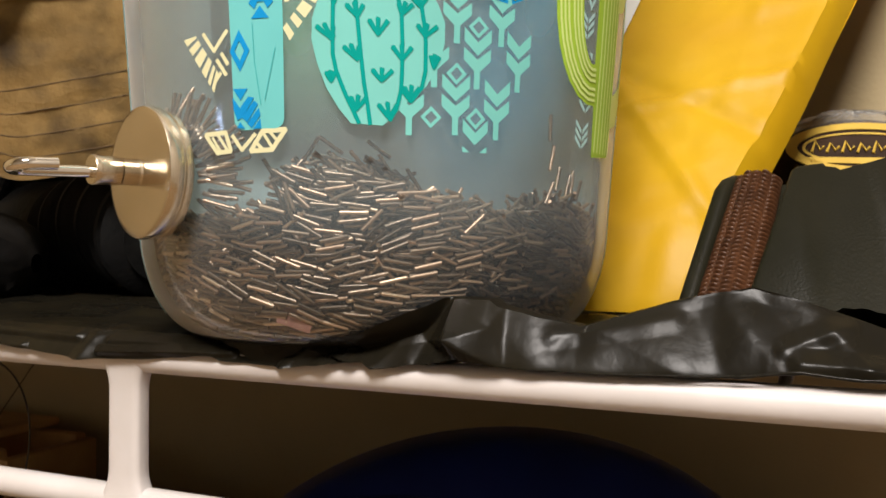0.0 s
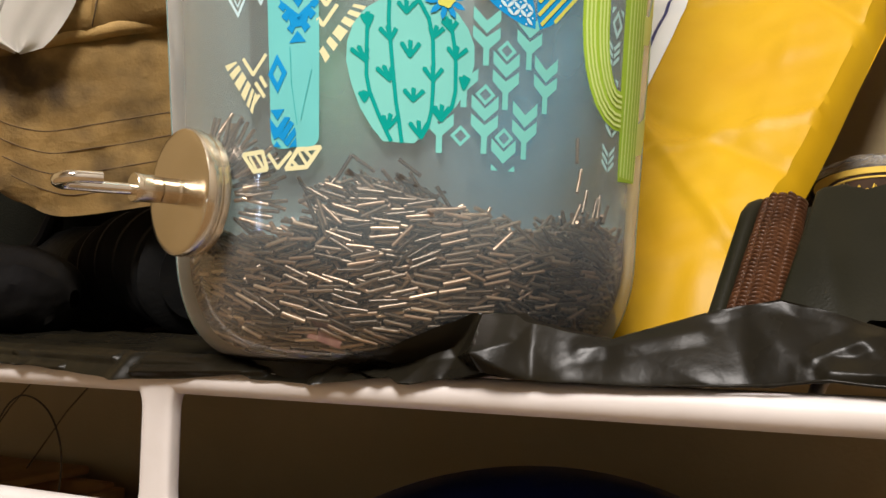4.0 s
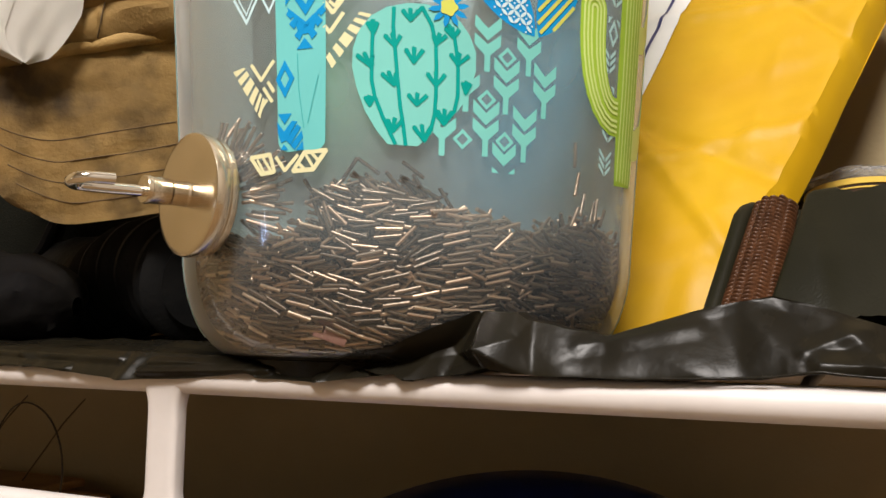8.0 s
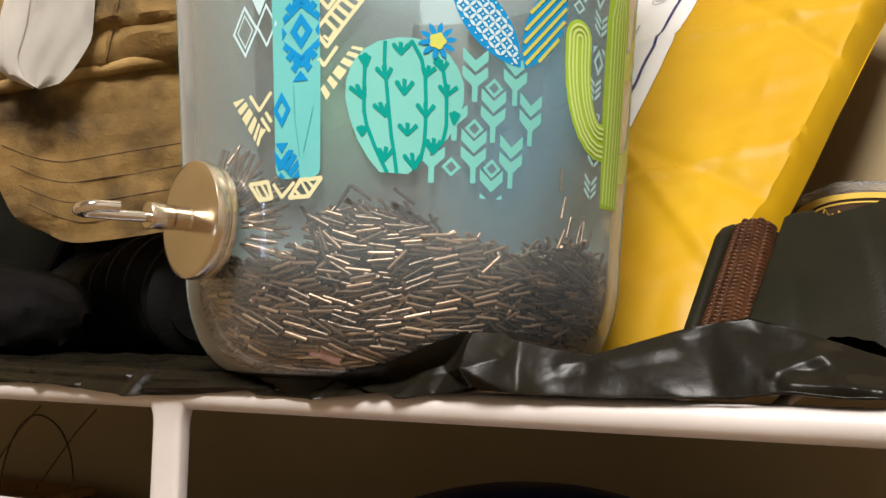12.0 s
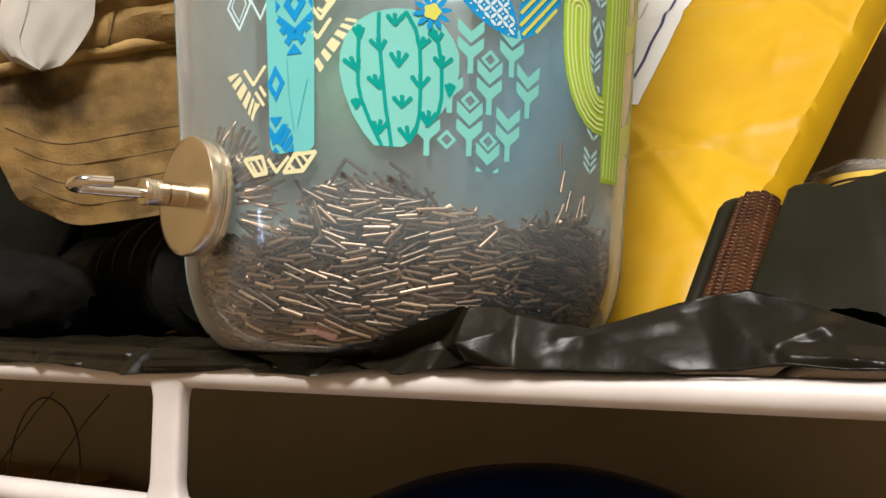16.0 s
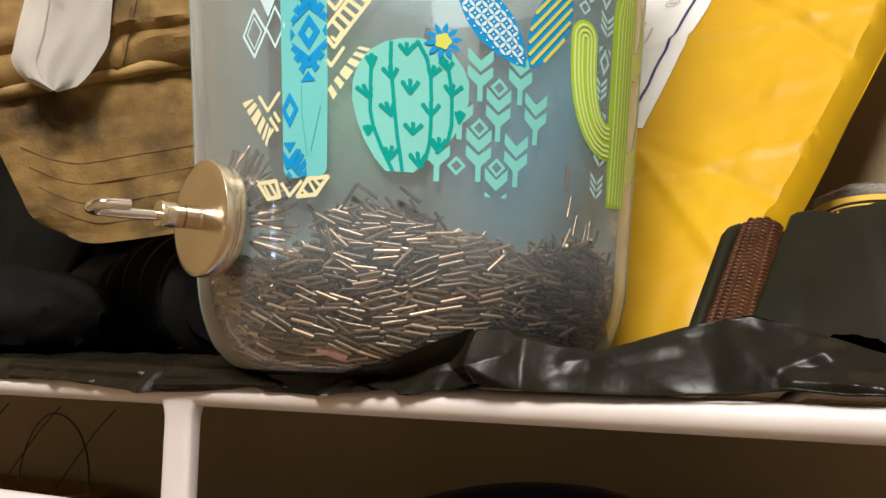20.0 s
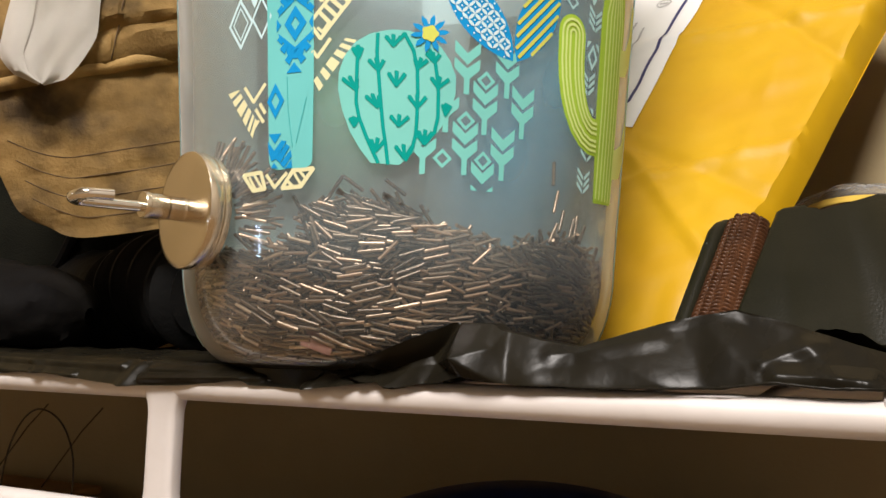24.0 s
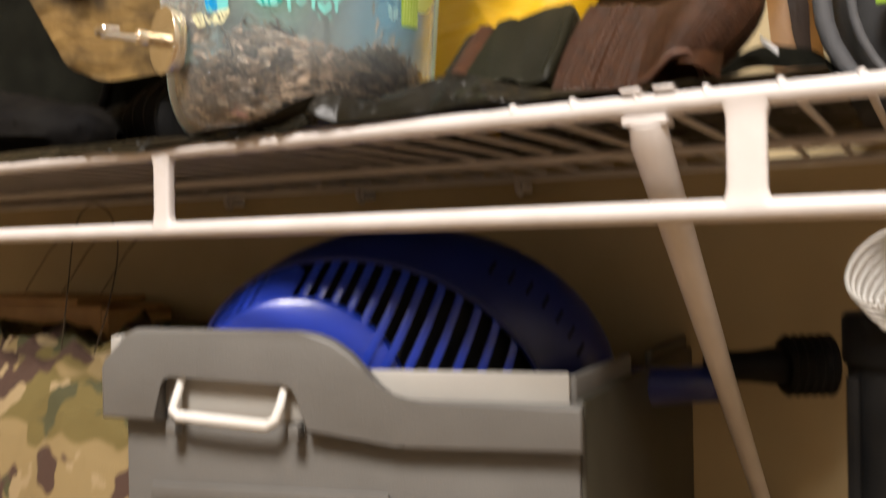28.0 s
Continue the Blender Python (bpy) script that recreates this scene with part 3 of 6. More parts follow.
def film_point(a, b):
    x = -0.90 + 0.57 * a / 0.16 if a < 0.16 else -0.33 + 0.47 * (a - 0.16) / 0.84
    hem = lerp(HEM, x) + 0.0004 * nz(x * 120, 3)
    top = lerp(CREST, x) + 0.0003 * nz(x * 160, 9)
    yl = lerp(LIP, x) + 0.0012 - 0.0006 * min(1.0, max(0.0, (x + 0.055) / 0.03)) + 0.0005 * nz(x * 140, 5)
    h = max(top - 1.0133, 0.0)
    yc = yl + 0.006 + 0.35 * h
    back = yc + 0.010 + 1.2 * h
    if b < 0.40:
        k = b / 0.40
        y, z = yl + (yc - yl) * k ** 1.2, hem + (top - hem) * k
        y += (0.50 if x < -0.125 else 0.14) * fold(x + 0.3 * z, (z - 1.0) * 1.3) * math.sin(math.pi * min(1, k + 0.12)) - creased(x, z) * min(1.0, 4 * (1 - k) + 0.3) - 1.0 * tucked(x, z)
        y = min(y, 0.2005 + 0.006 * k + 0.35 * h)
    elif b < 0.58:
        k = (b - 0.40) / 0.18
        y, z = yc + (back - yc) * k, top + (1.0133 - top) * (k * k * (3 - 2 * k))
    else:
        k = (b - 0.58) / 0.42
        y, z = back + (0.495 - back) * k, 1.0133
    if b < 0.58:
        # it hangs against the front of the jar
        r, dx = jar_r(z) + 0.0007, abs(x + 0.129)
        if dx < r:
            y = min(y, 0.253 - math.sqrt(r * r - dx * dx))
    if b >= 0.40:
        under = math.hypot(x + 0.129, y - 0.253)
        z += (fold(x, y) + 0.0020) * (1 if under > 0.075 else max(0, (under - 0.062) / 0.013)) * min(1.0, (b - 0.40) / 0.10) * (1.0 if b > 0.62 else 0.45)
    return x, y, z


sheet = thing("plastic_bag", "crumpled black plastic bag lying flat on the wire shelf", "plastic bag")
film = part("film", grid(film_point, 900, 110), FILM, sheet)
film.data.set_sharp_from_angle(angle=radians(32))

part("rolled_hem", tube([(x, lerp(LIP, x) + 0.0001 + 0.0003 * nz(x * 90, 2), lerp(HEM, x) + 0.0001 + 0.0005 * nz(x * 60, 4)) for x in np.linspace(-0.060, 0.034, 60)], [(0.0003 + 0.0003 * abs(nz(k * 0.3, 8))) * min(1.0, 0.1 + k / 25) for k in range(60)], 10), FILM, sheet, "rolled shiny edge of the bag")

# ---- jar ----
jar = thing("plastic_jar", "clear milky plastic jar with cactus prints, part filled with steel pins", "jar", at=(JX, JY, JZ))
zs = [1.0130 + 0.033 * (1 - math.cos(math.pi / 2 * i / 14)) for i in range(15)] + [1.06 + 0.0167 * i for i in range(18)]
outer = [(0.001, 1.0142), (0.03, 1.0140), (0.046, 1.0135), (0.0505, 1.0130)] + [(jar_r(z), z) for z in zs[1:]] + [(jar_r(1.346) + 0.002, 1.348)]
inner = [(jar_r(z) - 0.0022, z + (0.0012 if z < 1.02 else 0.0)) for z in zs[1:]][::-1] + [(0.047, 1.0150), (0.03, 1.0153), (0.001, 1.0155)]
at = Matrix.Translation((0, 0, -JZ))
part("body", revolve(outer, 128, at, caps=False), JAR, jar, "milky clear plastic body, rounded towards the base")
part("inner_wall", revolve(inner, 128, at, caps=False), JAR_IN, jar)


def on_jar(s, h, lift):
    """A place on the jar from millimetres along its skin and millimetres above the shelf."""
    z = 1.0 + h / 1000
    a = radians(-60) + s / 73.5
    r = jar_r(z) + lift
    return Vector((r * math.cos(a), r * math.sin(a), z - JZ))


def print_on(name, polys, ink, lift=0.00025, label="", on=None):
    """Flat shapes, in millimetres along the skin and up, laid on the jar's skin."""
    bm = bmesh.new()
    for poly in polys:
        sub = bmesh.new()
        f = sub.faces.new([sub.verts.new((x, y, 0)) for x, y in poly])
        bmesh.ops.triangulate(sub, faces=[f])
        lo, hi = min(p[0] for p in poly), max(p[0] for p in poly)
        k = math.ceil(lo / 3.0) * 3.0
        while k < hi:
            bmesh.ops.bisect_plane(sub, geom=list(sub.verts) + list(sub.edges) + list(sub.faces), plane_co=(k, 0, 0), plane_no=(1, 0, 0))
            k += 3.0
        lo, hi = min(p[1] for p in poly), max(p[1] for p in poly)
        k = math.ceil(lo / 5.0) * 5.0
        while k < hi and hi - lo > 30:
            bmesh.ops.bisect_plane(sub, geom=list(sub.verts) + list(sub.edges) + list(sub.faces), plane_co=(0, k, 0), plane_no=(0, 1, 0))
            k += 5.0
        idx = {v: bm.verts.new(on_jar(v.co.x, v.co.y, lift)) for v in sub.verts}
        for f in sub.faces:
            bm.faces.new([idx[v] for v in f.verts])
        sub.free()
    return part(name, bm, ink, on or jar, label)


def stroke(path, w):
    """A line of width w as a row of quads."""
    out = []
    for (x0, y0), (x1, y1) in zip(path, path[1:]):
        d = math.hypot(x1 - x0, y1 - y0) or 1e-6
        nx, ny = -(y1 - y0) / d * w / 2, (x1 - x0) / d * w / 2
        ex, ey = (x1 - x0) / d * w * 0.2, (y1 - y0) / d * w * 0.2
        out.append([(x0 + nx - ex, y0 + ny - ey), (x0 - nx - ex, y0 - ny - ey), (x1 - nx + ex, y1 - ny + ey), (x1 + nx + ex, y1 + ny + ey)])
    return out


def ring(cx, cy, a, b, w):
    """A diamond outline as four bars."""
    o = [(cx, cy + b), (cx + a, cy), (cx, cy - b), (cx - a, cy)]
    k = 1 - w / min(a, b)
    i = [(cx + (x - cx) * k, cy + (y - cy) * k) for x, y in o]
    return [[o[j], o[(j + 1) % 4], i[(j + 1) % 4], i[j]] for j in range(4)]


# turquoise stalk with blue weave marks
stalk = print_on("stalk_print", [[(-40.3, 150), (-39.4, 70)] + arc(-36.4, 69.0, 3.0, 180, 270, 5) + arc(-28.2, 68.6, 2.4, 270, 360, 5) + [(-25.6, 90), (-25.8, 119)] + arc(-21.5, 125.5, 4.2, 240, 350, 6) + [(-16.5, 132), (-16.5, 140), (-25.8, 150)]], INK_TURQ)
marks = ring(-31.0, 105.4, 3.3, 4.9, 2.0) + [[(-31.3, 94.9), (-29.0, 92.0), (-33.6, 92.0)], [(-31.0, 115.9), (-33.3, 118.8), (-28.7, 118.8)], [(-36.7, 107.2), (-35.3, 105.4), (-36.7, 103.6)], [(-25.9, 107.2), (-27.0, 105.4), (-25.9, 103.6)]]
for sx in (1, -1):
    for sy in (1, -1):
        # bars that lean in towards the point of the woven lozenge
        for u, v, run in ((5.0, 5.2, 1.9), (4.1, 7.8, 3.3), (2.6, 10.9, 5.0)):
            marks.append([(-31.0 + sx * x, 105.4 + sy * y) for x, y in ((u + 0.6, v - 1.2), (u - 0.9, v + 0.3), (u - 0.9 - 0.50 * run, v + 0.3 - 0.92 * run), (u + 0.6 - 0.50 * run, v - 1.2 - 0.55 * run))])
        marks.append([(-31.0 + sx * x, 105.4 + sy * y) for x, y in ((5.2, 2.2), (4.6, 3.9), (0.0, 8.2), (0.0, 6.5))])
        marks.append([(-31.0 + sx * x, 105.4 + sy * y) for x, y in ((0.0, 9.6), (2.0, 9.4), (3.2, 5.6), (0.0, 7.2))])
marks += ring(-37.1, 84.8, 2.8, 4.9, 1.45)
marks += [[(-39.3, 75.9), (-35.2, 75.8), (-37.3, 73.1)], [(-39.6, 73.9), (-37.6, 71.4), (-36.4, 69.2), (-38.4, 68.4), (-39.4, 71.0)], [(-38.3, 70.4), (-36.6, 69.4), (-33.5, 73.6), (-35.1, 73.9)],
          [(-37.0, 69.0), (-35.6, 67.8), (-32.5, 72.0), (-33.6, 72.9)], [(-35.6, 67.6), (-34.4, 66.4), (-31.9, 69.4), (-32.3, 71.2)], [(-38.6, 66.6), (-37.6, 68.0), (-36.3, 66.4)], [(-34.1, 66.2), (-32.0, 68.6), (-31.8, 66.3)]]
print_on("stalk_mark", marks, INK_BLUE, 0.0004, "blue woven marks on the stalk", stalk)
print_on("stalk_crease", stroke([(-33.4, 91.0), (-33.1, 82.0), (-31.7, 72.0)], 0.22) + stroke([(-27.6, 85.0), (-30.6, 73.0)], 0.22), INK_DARK_EDGE, 0.0004, "fine creases in the print", stalk)

# cream hatched triangles
def hatch(a0, a1, b0, b1, cuts, slip):
    """Slanted pieces between the edges a and b; cuts: where each piece starts and ends along them."""
    def at(p, q, t):
        return p[0] + (q[0] - p[0]) * t, p[1] + (q[1] - p[1]) * t
    return [[at(a0, a1, t0), at(a0, a1, t1), at(b0, b1, max(0.0, min(1.0, t1 - slip))), at(b0, b1, max(0.0, min(1.0, t0 - slip)))] for t0, t1 in cuts]


cream = hatch((-55.0, 89.4), (-45.2, 75.4), (-50.4, 89.6), (-42.8, 79.0), ((0.02, 0.14), (0.20, 0.32), (0.38, 0.55), (0.61, 0.74), (0.80, 0.88), (0.92, 1.0)), 0.10)
cream += stroke([(-44.9, 77.8), (-42.9, 80.0)], 0.9) + stroke([(-47.9, 89.8), (-44.7, 85.4), (-40.6, 89.9)], 1.0) + stroke([(-43.9, 83.2), (-41.3, 79.5)], 1.0) + stroke([(-42.4, 84.6), (-40.7, 82.0)], 1.0)
cream += stroke([(-48.7, 65.4), (-42.2, 65.7), (-40.8, 61.2), (-45.1, 60.9), (-48.7, 65.4)], 1.15) + stroke([(-46.4, 64.6), (-44.4, 61.6)], 0.8) + stroke([(-44.6, 65.2), (-42.0, 61.6)], 0.8)
cream += stroke([(-40.2, 64.9), (-37.5, 61.3), (-33.6, 65.0)], 1.0) + stroke([(-25.5, 65.9), (-29.2, 61.2), (-35.0, 61.0), (-31.6, 65.6), (-25.5, 65.9)], 1.15) + stroke([(-31.4, 65.2), (-29.2, 61.8)], 0.8) + stroke([(-33.8, 63.4), (-31.6, 61.2)], 0.9) + stroke([(-29.6, 65.4), (-27.8, 63.4)], 0.8)
cream += hatch((-25.8, 89.2), (-16.9, 100.5), (-24.2, 86.2), (-14.0, 99.8), ((0.02, 0.13), (0.22, 0.33), (0.39, 0.57), (0.63, 0.74), (0.80, 0.88), (0.94, 1.0)), 0.0)
cream += stroke([(-25.9, 97.4), (-24.6, 95.7), (-21.1, 100.4)], 1.0)
cream += stroke([(-25.9, 103.6), (-23.8, 100.6), (-8.0, 120.6), (-13.4, 121.0), (-25.9, 106.2)], 1.0) + stroke([(-25.9, 113.8), (-23.5, 110.9), (-17.0, 119.2)], 1.0)
cream += stroke([(-24.6, 103.6), (-23.3, 102.4), (-21.8, 104.4)], 0.8) + hatch((-25.0, 107.2), (-13.6, 120.6), (-21.6, 103.4), (-9.6, 118.6), [(0.03 + 0.13 * k, 0.09 + 0.13 * k) for k in range(8)], 0.0)
print_on("cream_hatch_print", cream, INK_CREAM)

# pale diamonds
print_on("diamond_print", ring(-49.4, 108.0, 4.8, 7.4, 0.9) + ring(-49.4, 108.0, 3.0, 4.9, 0.45) + ring(-47.6, 127.6, 4.8, 7.4, 0.9) + ring(-47.6, 127.6, 3.0, 4.9, 0.45) + [[(-44.2, 111.5), (-40.6, 118.2), (-44.0, 125.0), (-47.4, 118.2)]] + ring(-41.8, 108.5, 3.4, 6.2, 0.7), INK_PALE)

# round cactus with shoots
CA = [(-9.6, 67.1), (-2.1, 66.7), (0.5, 69.0), (2.9, 71.6), (7.9, 75.9), (10.8, 80.7), (12.2, 86.4), (12.1, 91.2), (10.4, 95.2), (7.9, 98.6), (4.2, 101.2), (-0.8, 102.5), (-5.2, 102.6), (-10.3, 101.6), (-14.2, 99.4), (-17.1, 95.8), (-18.6, 91.4), (-18.8, 86.7), (-17.6, 81.3), (-15.4, 75.4), (-12.5, 70.6)]
cactus = print_on("round_cactus_print", [CA], INK_TEAL)
ribs = stroke([(-13.5, 98.3), (-13.7, 93.8), (-13.8, 89.2), (-13.8, 83.2), (-13.0, 79.2), (-10.9, 73.9), (-7.7, 67.2)], 0.95) + stroke([(-8.5, 101.4), (-8.6, 96.4), (-8.1, 91.1), (-7.4, 83.8), (-6.6, 76.6), (-5.8, 72.0), (-5.1, 66.9)], 0.95)
ribs += stroke([(-2.8, 100.0), (-1.6, 101.6), (0.8, 97.2), (1.9, 92.6), (2.2, 86.0), (2.2, 79.4), (2.0, 74.8), (1.1, 70.8), (-0.5, 67.9)], 0.95) + stroke([(5.0, 97.5), (6.4, 94.9), (7.1, 90.9), (7.6, 86.3), (7.7, 79.7), (6.9, 75.7), (4.4, 72.4), (2.2, 75.2)], 0.95)


def shoot(x, y, w, h, lean):
    """Three rounded prongs that fan out upwards from one foot."""
    out = []
    for q in (-1.0, -0.05, 1.0):
        tx, ty = x + w * q + lean, y + h * (0.86 if abs(q) > 0.5 else 1.0)
        d = math.hypot(tx - x, ty - y)
        nx, ny = -(ty - y) / d, (tx - x) / d
        out.append([(x - 0.42 * nx, y - 0.42 * ny), (x + 0.42 * nx, y + 0.42 * ny), (tx + 0.58 * nx, ty + 0.58 * ny), (tx + 0.30 * nx, ty + 0.35), (tx - 0.58 * nx, ty - 0.58 * ny)])
    return out + [[(x - 0.75, y + 0.9), (x, y - 0.5), (x + 0.75, y + 0.9), (x, y + 2.1)]]


for x, y, w, h, lean in [(-13.4, 94.8, 1.2, 3.3, -0.3), (-13.8, 86.4, 1.9, 3.6, -1.8), (-14.2, 76.8, 1.0, 2.4, -0.1), (-8.1, 91.6, 1.9, 3.2, -0.6), (-8.1, 81.8, 1.7, 3.4, -1.4), (-8.4, 70.2, 1.8, 3.4, 0.6), (-4.4, 98.2, 1.9, 2.9, 0.0), (-3.4, 87.6, 2.1, 3.8, 0.1), (-2.5, 77.0, 2.3, 2.9, 0.2), (-0.7, 68.4, 2.1, 3.6, -0.3), (1.9, 92.3, 1.6, 2.9, 1.0), (2.2, 82.0, 2.2, 3.4, 0.0), (6.3, 94.3, 1.7, 2.6, -0.4), (7.5, 87.6, 2.3, 2.9, 0.5), (9.7, 80.4, 1.0, 3.1, 0.2), (4.3, 72.9, 1.8, 3.2, 0.3)]:
    ribs += shoot(x, y, w, h, lean)
print_on("cactus_shoot_print", ribs, INK_DARK, 0.0004, "dark green ribs and shoots on the round cactus", cactus)

# flower
petals = []
for k in range(10):
    a = 36 * k + 8
    petals.append([(4.9 + 1.6 * math.cos(radians(a - 24)), 101.9 + 1.6 * math.sin(radians(a - 24))), (4.9 + 3.9 * math.cos(radians(a - 10)), 101.9 + 3.9 * math.sin(radians(a - 10))), (4.9 + 5.2 * math.cos(radians(a)), 101.9 + 5.2 * math.sin(radians(a))), (4.9 + 3.9 * math.cos(radians(a + 10)), 101.9 + 3.9 * math.sin(radians(a + 10))), (4.9 + 1.6 * math.cos(radians(a + 24)), 101.9 + 1.6 * math.sin(radians(a + 24)))])
flower = print_on("flower_print", petals + [arc(4.9, 101.9, 2.4, 0, 345, 23)], INK_BLUE, 0.00055)
print_on("flower_centre_print", [[(4.9 + (2.1 + 0.25 * math.cos(radians(5 * a))) * math.cos(radians(a)), 101.9 + (2.1 + 0.25 * math.cos(radians(5 * a))) * math.sin(radians(a))) for a in range(0, 360, 15)]], INK_YELLOW, 0.0007, on=flower)


def leaf(x0, y0, x1, y1, w, n=12):
    """A pointed leaf between two tips."""
    dx, dy = x1 - x0, y1 - y0
    d = math.hypot(dx, dy)
    nx, ny = -dy / d, dx / d
    f = [(k / n, w / 2 * math.sin(math.pi * (k / n)) ** 0.75) for k in range(n + 1)]
    return [(x0 + dx * t + nx * h, y0 + dy * t + ny * h) for t, h in f] + [(x0 + dx * t - nx * h, y0 + dy * t - ny * h) for t, h in f[-2:0:-1]]


def inside(p, poly):
    c = False
    for (x0, y0), (x1, y1) in zip(poly, poly[1:] + poly[:1]):
        if (y0 > p[1]) != (y1 > p[1]) and p[0] < (x1 - x0) * (p[1] - y0) / (y1 - y0) + x0:
            c = not c
    return c


def stripes(poly, pitch, w, slope):
    out = []
    lo, hi = min(p[1] for p in poly), max(p[1] for p in poly)
    xl, xh = min(p[0] for p in poly), max(p[0] for p in poly)
    c = lo - slope * xh
    while c < hi - slope * xl:
        run = [x for x in np.arange(xl, xh, 0.2) if inside((x, slope * x + c), poly)]
        if len(run) > 12:
            out += stroke([(run[2], slope * run[2] + c), (run[-3], slope * run[-3] + c)], w)
        c += pitch
    return out


def lattice(poly, pitch):
    """Small petals on a slanted lattice inside the outline."""
    out = []
    for i in range(-40, 41):
        for j in range(-40, 41):
            x, y = 20 + (i + j) * pitch / 2, 112 + (i - j) * pitch / 2
            for sx, sy in ((1, 1), (1, -1)):
                q = leaf(x, y, x + sx * pitch / 2, y + sy * pitch / 2, pitch * 0.26, 4)
                if all(inside(p, poly) for p in q):
                    out.append(q)
            q = [(x + pitch / 2 + 0.34 * math.cos(radians(a)), y + 0.34 * math.sin(radians(a))) for a in range(45, 405, 90)]
            if all(inside(p, poly) for p in q):
                out.append(q)
    return out


L1 = leaf(28.0, 97.3, 8.0, 119.5, 11.8)
L2 = leaf(29.2, 97.3, 41.8, 124.0, 11.5)
L3 = leaf(15.6, 116.0, 24.5, 138.0, 13.0)
L4 = leaf(41.5, 122.0, 44.0, 146.0, 17.0)
L5 = leaf(10.0, 118.0, -2.0, 136.0, 11.0)
for L, k in ((L1, 0), (L2, 1), (L3, 1), (L4, 0), (L5, 0)):
    blade = print_on("leaf_print", [L], INK_BLUE, 0.0003)
    print_on("leaf_lattice_print" if k == 0 else "leaf_stripe_print", lattice(L, 3.5) if k == 0 else stripes(L, 3.3, 0.95, 1.15), INK_PALE if k == 0 else INK_YELLOW, 0.00045, on=blade)

# arrow trees and small diamonds


def arrow_tree(x, y, s=1.0, tail=True, head=True):
    out = []
    if head:
        for sg in (1, -1):
            out.append([(x, y + 1.6 * s), (x + sg * 3.6 * s, y + 5.0 * s), (x + sg * 3.6 * s, y + 8.2 * s), (x, y + 4.8 * s)])
    for sg in (1, -1):
        out.append([(x, y - 3.0 * s), (x + sg * 3.6 * s, y + 0.4 * s), (x + sg * 3.6 * s, y + 3.4 * s), (x, y + 0.6 * s)])
    if tail:
        out.append([(x - 0.75, y - 6.6 * s), (x + 0.75, y - 6.6 * s), (x + 0.75, y), (x - 0.75, y)])
    return out


trees = [(15.1, 93.0, 1, 1), (26.6, 93.2, 1, 1), (20.5, 82.6, 1, 1), (31.8, 82.8, 1, 1), (15.3, 71.4, 1, 1), (26.2, 70.8, 1, 1), (4.0, 71.0, 1, 0), (9.8, 82.4, 1, 0)]
for x, y, tail, head in trees:
    print_on("arrow_tree_print", arrow_tree(x, y, 0.97, tail, head), INK_TEAL)
print_on("arrow_tree_print", arrow_tree(20.6, 60.2 + 1.2, 0.92, 0, 1)[:2] + [[(17.4, 61.1), (19.3, 61.1), (17.4, 62.6)], [(21.9, 61.1), (23.8, 61.1), (23.8, 62.6)]], INK_TEAL)
for x, y in [(20.5, 90.8), (15.3, 79.5), (9.3, 69.0), (20.6, 69.2)]:
    print_on("small_diamond_print", ring(x, y, 2.6, 2.6, 1.1), INK_TEAL)

# lime cactus with an arm
lime = print_on("lime_cactus_print", [[(63.6, 62.8), (76.0, 63.8), (78.4, 120.0), (77.4, 127.5)] + arc(70.0, 127.0, 7.6, 0, 180, 10) + [(61.4, 118.0), (61.8, 90.0)]], INK_LIME)
arm_line = [(62.5, 82.0), (59.4, 81.9), (56.6, 82.9), (54.0, 85.0), (51.8, 88.2), (50.1, 92.2), (49.0, 96.8), (48.4, 102.0), (48.2, 109.2)]


def arm_side(o):
    """The arm's middle line moved sideways by o."""
    out = []
    for k, (x, y) in enumerate(arm_line):
        x0, y0 = arm_line[max(0, k - 1)]
        x1, y1 = arm_line[min(len(arm_line) - 1, k + 1)]
        d = math.hypot(x1 - x0, y1 - y0)
        out.append((x - (y1 - y0) / d * o, y + (x1 - x0) / d * o))
    return out


print_on("lime_arm_print", [arm_side(-5.5) + arc(48.2, 109.4, 5.5, 0, 180, 14)[1:-1] + arm_side(5.5)[::-1]], INK_LIME, 0.0003, on=lime)
lines = []
for o in (1.1, 2.6, 4.1):
    lines += stroke(arm_side(-o) + arc(48.2, 109.4, o, 0, 180, 12)[1:-1] + arm_side(o)[::-1], 0.75)
for x in (64.6, 66.9, 69.2, 71.5, 73.8, 76.0):
    lines += stroke([(x, 64.4), (x + 0.3, 90), (x - 0.2, 120), (x * 0.6 + 28.0, 128.6)], 0.9)
print_on("lime_line_print", lines, INK_LIGHT, 0.00045, on=lime)
print_on("lime_side_arm_print", [[(77.0, 104.5), (84.0, 106.5), (91.0, 113.0), (94.5, 122.0), (94.5, 132.0), (88.0, 132.0), (87.0, 121.0), (82.0, 114.5), (77.0, 113.0)], [(76.5, 72.0), (86.0, 74.0), (95.0, 82.0), (101.0, 94.0), (103.0, 112.0), (95.5, 112.0), (93.5, 97.0), (86.0, 85.0), (76.5, 81.0)]], INK_LIGHT)
grey = []
